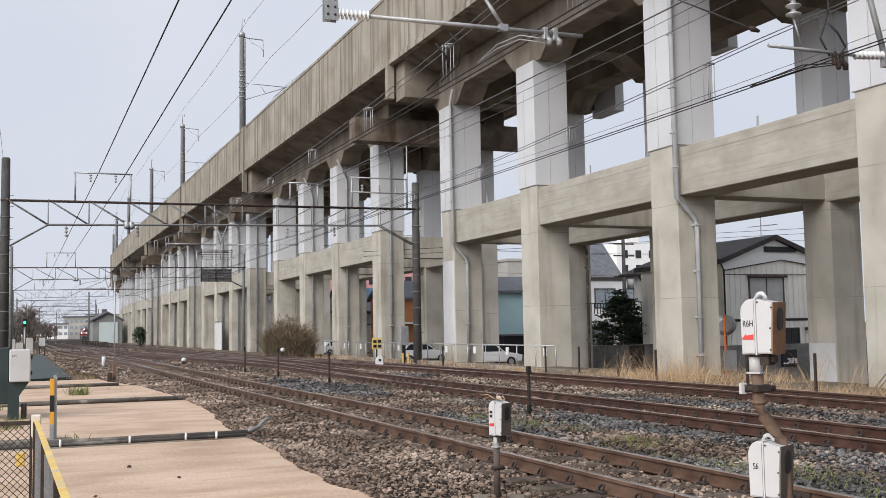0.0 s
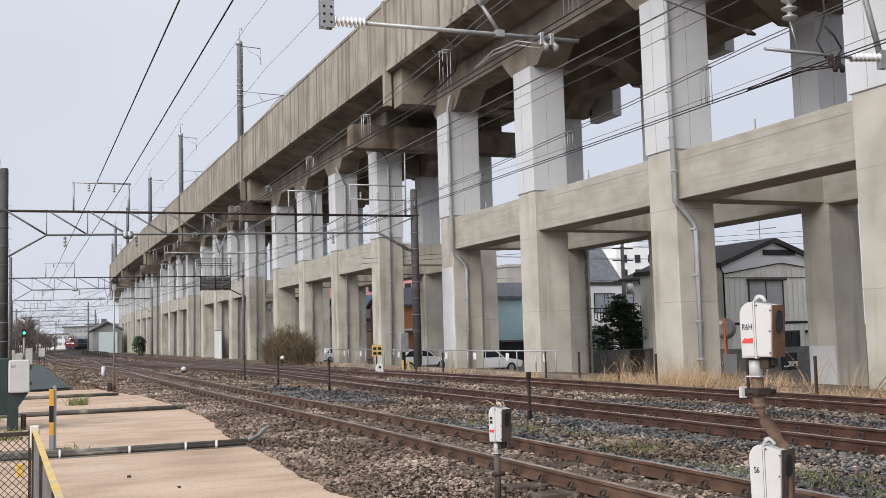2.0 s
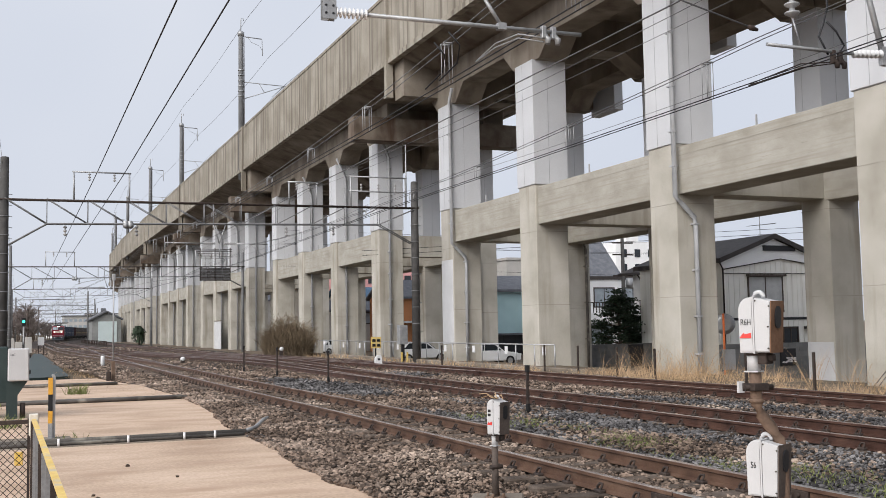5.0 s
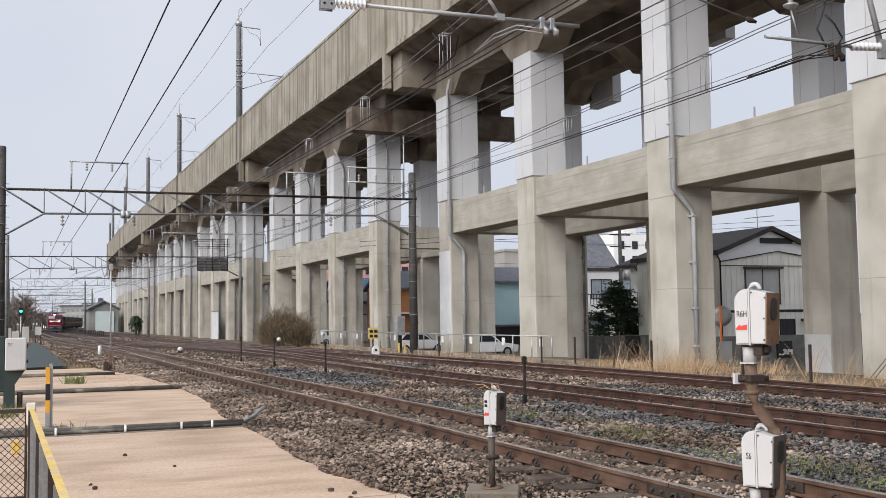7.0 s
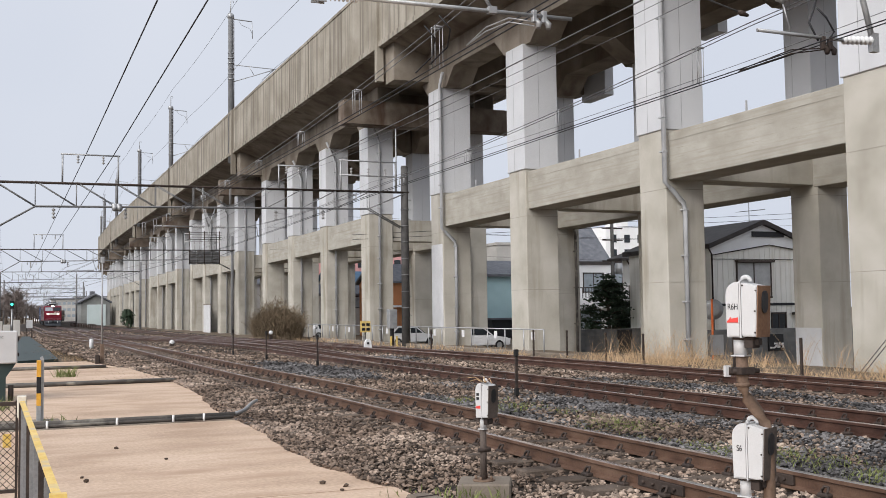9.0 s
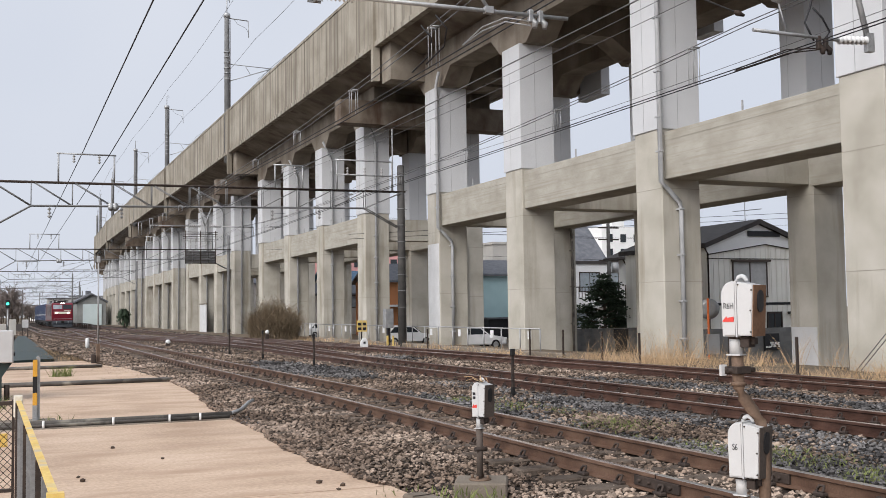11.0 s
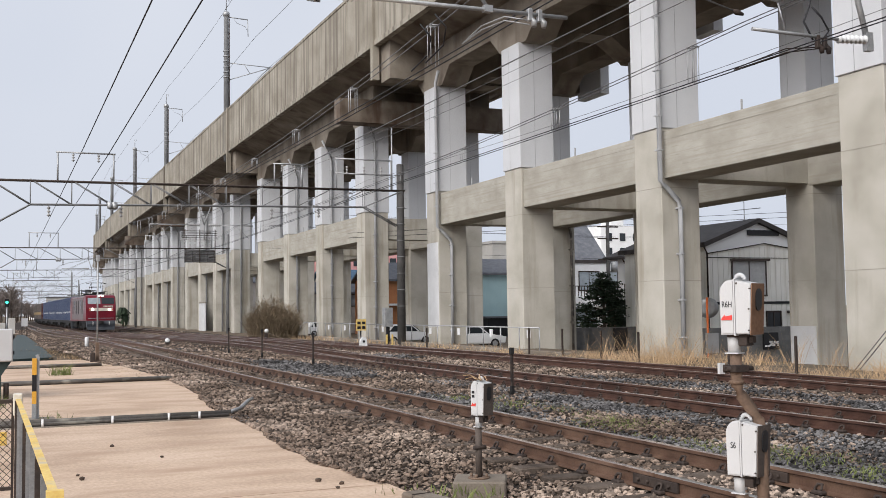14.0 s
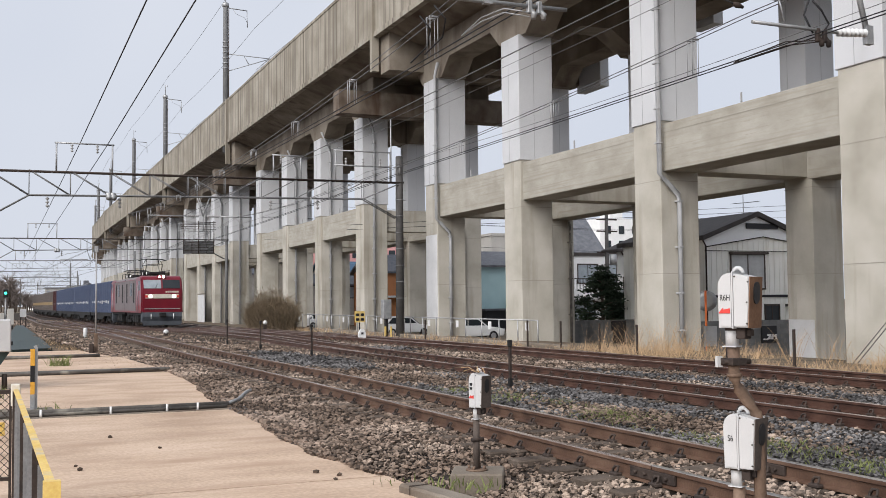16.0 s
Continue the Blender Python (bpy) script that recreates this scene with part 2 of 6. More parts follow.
def prism(bm, outline, a, b, axis="y", mi=0):
    """A closed outline of (u, w) pushed from a to b along an axis: y takes (x, z), x takes (y, z), z takes (x, y)."""
    put = {"y": lambda u, w, s: (u, s, w), "x": lambda u, w, s: (s, u, w), "z": lambda u, w, s: (u, w, s)}[axis]
    r0, r1 = [bm.verts.new(put(u, w, a)) for u, w in outline], [bm.verts.new(put(u, w, b)) for u, w in outline]
    k = len(outline)
    fs = [bm.faces.new(r0), bm.faces.new(r1[::-1])]
    for i in range(k):
        fs.append(bm.faces.new((r0[i], r1[i], r1[(i + 1) % k], r0[(i + 1) % k])))
    for f in fs:
        f.material_index = mi
    bmesh.ops.recalc_face_normals(bm, faces=fs)
    return bm


def tube(bm, points, r, n=8, mi=0):
    """A round bar along a line of points; r may be one radius or one a point."""
    pts = [Vector(p) for p in points]
    rings = []
    for i, p in enumerate(pts):
        d = (pts[min(i + 1, len(pts) - 1)] - pts[max(i - 1, 0)]).normalized()
        side = d.cross(Vector((0, 0, 1)) if abs(d.z) < 0.9 else Vector((0, 1, 0))).normalized()
        up = side.cross(d)
        rr = r[i] if isinstance(r, (list, tuple)) else r
        rings.append([bm.verts.new(p + rr * (math.cos(2 * math.pi * k / n) * side + math.sin(2 * math.pi * k / n) * up)) for k in range(n)])
    fs = []
    for a, b in zip(rings, rings[1:]):
        fs += [bm.faces.new((a[k], a[(k + 1) % n], b[(k + 1) % n], b[k])) for k in range(n)]
    fs += [bm.faces.new(rings[0][::-1]), bm.faces.new(rings[-1])]
    for f in fs:
        f.material_index, f.smooth = mi, len(f.verts) == 4
    return bm


def tubes(*lines, n=6):
    bm = bmesh.new()
    for pts, r in lines:
        tube(bm, pts, r, n)
    return bm


def smooth(a, b, x):
    k = min(1.0, max(0.0, (x - a) / (b - a)))
    return k * k * (3 - 2 * k)


# ---- ground ----
def ground_sheet():
    bm = bmesh.new()
    xs = [-2500, -300, -60, -20, -6, 0, 3, 4, 16, 18, 20, 22, 23, 24, 25, 26, 27, 34, 60, 150, 500, 2500]
    ys = [-600, -40, 0, 20, 40, 48, 56, 64, 72, 80, 88, 96, 110, 180, 300, 600, 3500]
    grid = [[bm.verts.new((x, y, -0.36 - 0.75 * smooth(22, 27, x) + sink(y) * (1 - smooth(22, 27, x)))) for x in xs] for y in ys]
    for i in range(len(ys) - 1):
        for j in range(len(xs) - 1):
            bm.faces.new((grid[i][j], grid[i][j + 1], grid[i + 1][j + 1], grid[i + 1][j]))
    tagged(part("ground", bm, SOIL), "dry brown earth with sparse weeds beside the railway", "ground", kind="structure")


def far_bend(y):
    """The line leaves its straight to the right, far off."""
    return max(0.0, y - 205.0) ** 2 / 2400.0


def track_one(y):
    return 5.66 - 0.16 * smooth(14, 32, y) - 1.6 * smooth(50, 118, y) + far_bend(y)


def track_two(y):
    return 10.0 + 0.55 * smooth(25, 55, y) - 2.05 * smooth(52, 125, y) - 1.35 * smooth(100, 200, y) + far_bend(y)


def track_three(y):
    return 14.3 - 0.9 * smooth(14, 70, y) + far_bend(y)


def crossover_near(y):
    """Leaves the middle track and joins the siding."""
    return track_two(y) + (track_three(y) - track_two(y)) * smooth(24, 84, y)


def crossover_far(y):
    """Leaves the first track and joins the middle one."""
    return track_one(y) + (track_two(y) - track_one(y)) * smooth(38, 150, y)


def crossover_back(y):
    """Leaves the middle track and joins the first one, crossing the other curve."""
    return track_two(y) + (track_one(y) - track_two(y)) * smooth(40, 140, y)


def crossover_siding(y):
    """Leaves the siding and joins the middle track."""
    return track_three(y) + (track_two(y) - track_three(y)) * smooth(26, 96, y)


def sweep(bm, center, offset, outline, y0, y1, step, z=0.0, mi=0):
    """An outline of (across, up) drawn along a track's line at an offset from its middle."""
    rings = []
    k = int((y1 - y0) / step) + 1
    for i in range(k + 1):
        y = y0 + (y1 - y0) * i / k
        slope = (center(y + 0.5) - center(y - 0.5))
        nx, ny = 1 / math.hypot(1, slope), -slope / math.hypot(1, slope)
        rings.append([bm.verts.new((center(y) + (offset + u) * nx, y + (offset + u) * ny, z + w + sink(y))) for u, w in outline])
    m = len(outline)
    for a, b in zip(rings, rings[1:]):
        for j in range(m - 1):
            f = bm.faces.new((a[j], a[j + 1], b[j + 1], b[j]))
            f.material_index = mi[j] if isinstance(mi, (list, tuple)) else mi
    return bm


RAIL = [(-0.064, -0.15), (-0.064, -0.139), (-0.009, -0.125), (-0.009, -0.045), (-0.0325, -0.035), (-0.0325, -0.004), (-0.027, 0.0),
        (0.027, 0.0), (0.0325, -0.004), (0.0325, -0.035), (0.009, -0.045), (0.009, -0.125), (0.064, -0.139), (0.064, -0.15)]


def sink(y):
    """The line falls a little beyond the near gantry."""
    return -0.25 * smooth(40, 95, y)


def bed_height(x, y):
    """The top of the ballast: level under the tracks, falling away beside the slabs where it is low near the camera."""
    low = 0.19 * (1 - smooth(8.7, 10.8, y)) + 0.03
    left = 3.0 - 2.6 * smooth(34, 80, y)
    up = smooth(left + 0.55, left + 2.0, x) if y < 34 else smooth(left, left + 1.2, x)
    return -0.165 - low * (1 - up) + 0.02 * noise.noise((x * 1.1, y * 0.35, 0)) + sink(y)


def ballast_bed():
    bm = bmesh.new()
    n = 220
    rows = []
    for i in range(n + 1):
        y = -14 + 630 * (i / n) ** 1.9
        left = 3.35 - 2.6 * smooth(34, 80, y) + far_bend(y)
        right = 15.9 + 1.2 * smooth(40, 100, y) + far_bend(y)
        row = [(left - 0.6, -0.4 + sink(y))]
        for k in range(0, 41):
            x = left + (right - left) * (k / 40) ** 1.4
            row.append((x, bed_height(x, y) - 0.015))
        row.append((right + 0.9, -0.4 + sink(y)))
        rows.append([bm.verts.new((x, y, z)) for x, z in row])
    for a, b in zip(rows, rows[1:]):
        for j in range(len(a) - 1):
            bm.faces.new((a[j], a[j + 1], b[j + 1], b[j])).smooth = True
    tagged(part("ballast_bed", bm, BALLAST), "crushed stone ballast under the tracks, gap shade put into its dark brown", "ballast", kind="structure")


def sleeper_mesh():
    bm = bmesh.new()
    box(bm, -1.05, 1.05, -0.11, 0.11, -0.32, -0.148, bevel=0.015)
    return mesh_of("sleeper", bm, SLEEPER)


def clip_mesh():
    bm = bmesh.new()
    for s in (-1, 1):
        for side in (-1, 1):
            x = s * 0.566 + side * 0.095
            box(bm, x - 0.035, x + 0.035, -0.06, 0.06, -0.15, -0.115, bevel=0.01)
            ring = [(x + 0.012 * flip, 0.036 * math.cos(1.047 * k), -0.098 + 0.036 * math.sin(1.047 * k)) for k, flip in zip(range(7), (0, 1, 2, 0, -1, -2, 0))]
            tube(bm, ring, 0.013, 4)
    return mesh_of("rail_fastening", bm, DARKSTEEL)


def track(name, center, y0, y1, label, head, near_sleepers, own_fastenings, joint=None, side=RAILSIDE):
    t = thing(name, label, "railway track", "railway tracks", "structure")
    mi = [0] * 13
    for j in (5, 6, 7):
        mi[j] = 1
    for s in (-1, 1):
        bm = bmesh.new()
        start = y0
        if joint:
            # a newer rail with a bright head up to the bolted joint
            start = joint + 0.012
            nb = sweep(bmesh.new(), center, s * 0.566, RAIL, y0, joint, 1.0, mi=mi)
            part("rail", nb, [side, RAILSHINE], t)
            fb = bmesh.new()
            for flank in (-1, 1):
                x = center(joint) + s * 0.566 + flank * 0.026
                box(fb, x - 0.014, x + 0.014, joint - 0.32, joint + 0.32, -0.125, -0.04, bevel=0.004)
                for k in (-0.22, -0.08, 0.08, 0.22):
                    tube(fb, [(x, joint + k, -0.08), (x + flank * 0.045, joint + k, -0.08)], 0.016, 6)
            part("fishplate", fb, DARKSTEEL, t)
        sweep(bm, center, s * 0.566, RAIL, start, min(60, y1), 1.0, mi=mi)
        if y1 > 60:
            sweep(bm, center, s * 0.566, RAIL, 60, y1, 4.0, mi=mi)
        part("rail", bm, [side, head], t)
    sm, cm = sleeper_mesh(), clip_mesh()
    y = y0 + 0.3
    count = 0
    rest = bmesh.new()
    while y < min(y1, 130):
        slope = math.degrees(math.atan(center(y + 0.5) - center(y - 0.5)))
        if y < near_sleepers:
            ob = new("sleeper", sm)
            ob.parent, ob.matrix_basis = t, pose(center(y), y, sink(y) + random.uniform(-0.008, 0.008), 0, 0, -slope + random.uniform(-0.6, 0.6))
            if y < own_fastenings:
                c = new("rail_fastening", cm)
                c.parent, c.matrix_basis = t, pose(center(y), y, sink(y), 0, 0, -slope)
        else:
            x = center(y)
            box(rest, x - 1.05, x + 1.05, y - 0.11, y + 0.11, -0.3 + sink(y), -0.148 + sink(y))
            for s in (-0.66, -0.47, 0.47, 0.66):
                box(rest, x + s - 0.035, x + s + 0.035, y - 0.05, y + 0.05, -0.15 + sink(y), -0.09 + sink(y))
        y += 0.61
    if rest.faces:
        tagged(part("far_sleepers", rest, SLEEPER, t), kind="stuff")
    else:
        rest.free()
    return t


def slab_floor():
    t = thing("concrete_yard", "worn sandy concrete slabs crossed by low pipes", "pavement", kind="structure")
    # the slabs step towards the ballast, each with its own broken edge
    for y0, y1, xr0, xr1 in ((-6.0, 9.0, 3.6, 3.3), (9.03, 15.75, 3.29, 3.22), (16.15, 25.4, 3.42, 3.75), (25.9, 33.6, 3.75, 3.4), (34.0, 39.0, 3.2, 2.6)):
        bm = bmesh.new()
        k = 14
        edge = [(xr0 + (xr1 - xr0) * i / k + 0.09 * noise.noise((i * 1.3, y0, 2)), y0 + (y1 - y0) * i / k) for i in range(k + 1)]
        prism(bm, [(-9.0, y0)] + edge + [(-9.0, y1)], -0.45, -0.2, "z")
        part("concrete_slab", bm, SLAB, t)


# ---- the viaduct, block by block ----
def haunched_beam(bm, x0, x1, cols, depth_top, mid, low, overhang):
    """A beam along the row of columns whose underside drops towards each column."""
    a, b = cols[0] - overhang[0], cols[-1] + 1.62 + overhang[1]
    under = [(a, mid)] if overhang[0] else []
    for i, c in enumerate(cols):
        if i or overhang[0]:
            under += [(c - 1.5, mid), (c - 0.5, low)]
        under += [(c, low), (c + 1.62, low)]
        if i < len(cols) - 1 or overhang[1]:
            under += [(c + 2.1, low), (c + 3.1, mid)]
    if overhang[1]:
        under.append((b, mid))
    for (ya, za), (yb, zb) in zip(under, under[1:]):
        prism(bm, [(ya, za), (yb, zb), (yb, depth_top), (ya, depth_top)], x0, x1, "x")
    return bm


def viaduct(y0, cols, length):
    """One block: two rows of columns, lower and upper beams, deck and parapets. Its frame starts at the first column's near corner."""
    t = thing("railway_viaduct", "tall concrete railway viaduct on two rows of jacketed columns", "viaduct", "viaduct blocks", "structure", (0, y0, 0))
    fx, rx, w = 21.05, 27.66, 1.6
    # the row behind stands on narrower columns
    for x, w, first in ((fx, 1.6, 0.0), (rx + 0.15, 1.3, 0.15)):
        for c in [c + first for c in cols]:
            bm = bmesh.new()
            box(bm, x, x + w + first, c - first, c + w, -1.3, 7.66, bevel=0.03)
            col = part("column", bm, CONCRETE, t)
            bm = bmesh.new()
            box(bm, x - 0.05, x + w + 0.05, c - 0.05, c + w + 0.05, 7.64, 13.25, bevel=0.02)
            jacket = part("jacket", bm, JACKET, col, "smooth grey steel jacket")
            bm = bmesh.new()
            box(bm, x - 0.056, x - 0.04, c + 0.92, c + 0.935, 7.66, 13.2)
            box(bm, x + 0.7, x + 0.715, c - 0.056, c - 0.04, 7.66, 13.2)
            part("jacket_seam", bm, GALV, jacket)
            bm = bmesh.new()
            for z in (2.3, 5.55):
                box(bm, x - 0.006, x + w + first + 0.006, c - first - 0.006, c + w + 0.006, z, z + 0.018)
            part("casting_joint", bm, CASTLINE, col)
    w = 1.6
    for x in (fx, rx):
        for a, b in zip(cols, cols[1:]):
            bm = bmesh.new()
            box(bm, x + 0.12, x + w - 0.12, a + w - (0.16 if x == rx else 0), b + (0.16 if x == rx else 0), 5.86, 7.52, bevel=0.02)
            beam = part("lower_beam", bm, BOARDED, t)
            bm = bmesh.new()
            box(bm, x + 0.112, x + 0.13, a + w + 0.02, b - 0.02, 7.2, 7.215)
            for k in range(2, int((b - a - w) / 0.9)):
                for z in (6.1 + random.uniform(0, 0.2), 6.45 + random.uniform(0, 0.2), 6.8 + random.uniform(0, 0.2)):
                    y, run = a + w + 0.9 * k + random.uniform(-0.4, 0.3), random.uniform(0.15, 0.55)
                    box(bm, x + 0.116, x + 0.125, y, y + run, z, z + random.uniform(0.008, 0.018))
            part("casting_joint", bm, CASTLINE, beam)
            part("survey_peg", boxes((x + 0.14, x + 0.19, (a + w + b) / 2, (a + w + b) / 2 + 0.05, 7.5, 7.85)), DOWNPIPE, beam)
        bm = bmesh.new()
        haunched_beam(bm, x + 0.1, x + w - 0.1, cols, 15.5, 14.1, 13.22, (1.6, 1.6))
        part("upper_beam", bm, CONCRETE_OLD_SHADED, t)
    for c in cols:
        bm = bmesh.new()
        box(bm, fx + w, rx + 0.16, c + 0.2, c + w - 0.2, 5.95, 7.3)
        part("cross_beam", bm, CONCRETE, t)
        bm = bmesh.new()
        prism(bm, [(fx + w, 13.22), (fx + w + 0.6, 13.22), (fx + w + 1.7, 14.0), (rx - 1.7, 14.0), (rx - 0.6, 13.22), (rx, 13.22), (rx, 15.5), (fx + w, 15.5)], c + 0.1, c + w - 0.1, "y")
        part("cross_beam", bm, CONCRETE_OLD_SHADED, t)
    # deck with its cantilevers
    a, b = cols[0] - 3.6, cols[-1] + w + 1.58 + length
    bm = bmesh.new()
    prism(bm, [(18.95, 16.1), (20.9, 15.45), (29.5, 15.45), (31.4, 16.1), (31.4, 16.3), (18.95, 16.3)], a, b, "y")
    part("deck", bm, CONCRETE_OLD_SHADED, t)
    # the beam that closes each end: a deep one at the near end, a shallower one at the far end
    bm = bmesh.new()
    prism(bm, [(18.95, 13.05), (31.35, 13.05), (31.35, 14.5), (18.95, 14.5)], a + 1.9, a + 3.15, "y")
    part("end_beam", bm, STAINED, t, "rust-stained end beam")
    bm = bmesh.new()
    for x in (fx + 0.2, rx + 0.2):
        box(bm, x, x + 1.2, a + 2.0, a + 3.0, 14.48, 15.5)
    part("bearing_block", bm, CONCRETE_OLD_SHADED, t)
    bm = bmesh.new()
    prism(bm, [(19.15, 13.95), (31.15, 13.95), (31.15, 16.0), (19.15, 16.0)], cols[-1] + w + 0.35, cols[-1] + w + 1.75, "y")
    part("end_beam", bm, CONCRETE_OLD_SHADED, t)
    # concrete boxes in the paler jacket grey, standing in for sky light on them
    for y, y2, z in ((cols[-1] - 0.35, cols[-1] + 2.2, 13.5), (cols[2] - 1.0, cols[2] + 0.7, 14.5)):
        bm = bmesh.new()
        box(bm, 30.95, 31.52, y, y2, z, 15.75, bevel=0.02)
        part("drain_box", bm, JACKET, t)
    for x0, x1 in ((18.78, 19.0), (31.35, 31.57)):
        bm = bmesh.new()
        box(bm, x0, x1, a, b - 0.06, 16.02, 20.0, bevel=0.02)
        box(bm, x0 - 0.04, x1 + 0.04, a, b - 0.06, 19.88, 20.06)
        box(bm, x0 - 0.07, x1 + 0.04, a, b - 0.06, 16.0, 16.28)
        for k in range(1, 5):
            y = a + (b - a) * k / 5
            box(bm, x0 - 0.012, x1, y, y + 0.03, 16.28, 19.9)
        box(bm, x0 - 0.16, x1, cols[-1] + w + 1.65, cols[-1] + w + 2.05, 14.1, 20.02)
        part("parapet", bm, PARAPET, t)
    return t


def drain_pipe(parent, x, y, straight=False, z0=-0.6):
    """A downpipe from the deck along the column, round its ledge and down its near side."""
    if straight:
        bm = tubes(([(x - 0.1, y - 0.5, 13.6), (x + 0.55, y - 0.16, 12.6), (x + 0.66, y - 0.16, 12.2), (x + 0.66, y - 0.16, z0)], 0.08), n=8)
        for z in (11.5, 9.6, 8.0, 6.2, 4.8, 3.2, 1.6, 0.3):
            box(bm, x + 0.55, x + 0.77, y - 0.26, y + 0.02, z, z + 0.06)
        return part("drain_pipe", bm, DOWNPIPE, parent, "pale grey downpipe")
    bm = tubes(([(x - 0.16, y - 0.6, 13.9), (x - 0.16, y - 0.2, 13.3), (x - 0.14, y - 0.16, 12.7), (x - 0.14, y - 0.16, 5.75), (x + 0.15, y - 0.16, 5.5), (x + 0.62, y - 0.16, 5.05), (x + 0.66, y - 0.16, 4.8), (x + 0.66, y - 0.16, z0)], 0.085), n=8)
    for z in (11.5, 9.6, 8.0, 6.8):
        box(bm, x - 0.235, x - 0.045, y - 0.255, y + 0.02, z, z + 0.05)
    for z in (4.8, 3.2, 1.6, 0.3):
        box(bm, x + 0.565, x + 0.755, y - 0.255, y + 0.02, z, z + 0.05)
    return part("drain_pipe", bm, DOWNPIPE, parent, "pale grey downpipe")


BLOCK_ONE = [0.0, 9.95, 20.45, 29.9]
BLOCK = [0.0, 9.45, 18.9, 28.1]


def viaducts():
    one = viaduct(19.88, BLOCK_ONE, 5.2)
    two = viaduct(61.8, BLOCK, 5.2)
    for t, cols in ((one, (9.95, 29.9)), (two, (0.0, 9.45, 18.9))):
        for c in cols:
            drain_pipe(t, 21.05, c, t is two)
    # thin pipes on the row behind
    for x, y, top in ((28.95, 29.9, 5.9), (27.95, 41.9, 5.9)):
        bm = tubes(([(x - 0.5, y - 0.14, top + 0.5), (x - 0.12, y - 0.14, top + 0.1), (x, y - 0.14, top - 0.4), (x, y - 0.14, -1.1)], 0.075), n=8)
        for z in (4.6, 2.6, 0.6):
            box(bm, x - 0.1, x + 0.1, y - 0.23, y + 0.02, z, z + 0.05)
        part("drain_pipe", bm, DOWNPIPE if x < 28 else PIPE, one, "thin downpipe")
    for x, y, z0, z1, run in ((21.04, 29.92, 0.5, 4.95, 1.51), (27.8, 9.95, -1.2, 0.6, 1.36)):
        part("repair_patch", boxes((x - 0.006, x + 0.02, y + 0.04, y + 0.04 + run, z0, z1)), WHITEPATCH, one, "white repair mortar")
    copy_thing(two, pose(0, -20.2, 0))
    for k in range(1, 9):
        y = 61.8 + 40.1 * k
        m = Matrix.Translation((0, 61.8 + 40.1 * k, 0))
        if y > 200:
            turn = -(y - 200) / 1000.0
            x = (y - 200) ** 2 / 2000.0
            m = Matrix.Translation((x, y, 0)) @ Matrix.Translation((24, 0, 0)) @ Matrix.Rotation(turn, 4, "Z") @ Matrix.Translation((-24, 0, 0))
        copy_thing(two, m)


ground_sheet()
ballast_bed()
slab_floor()


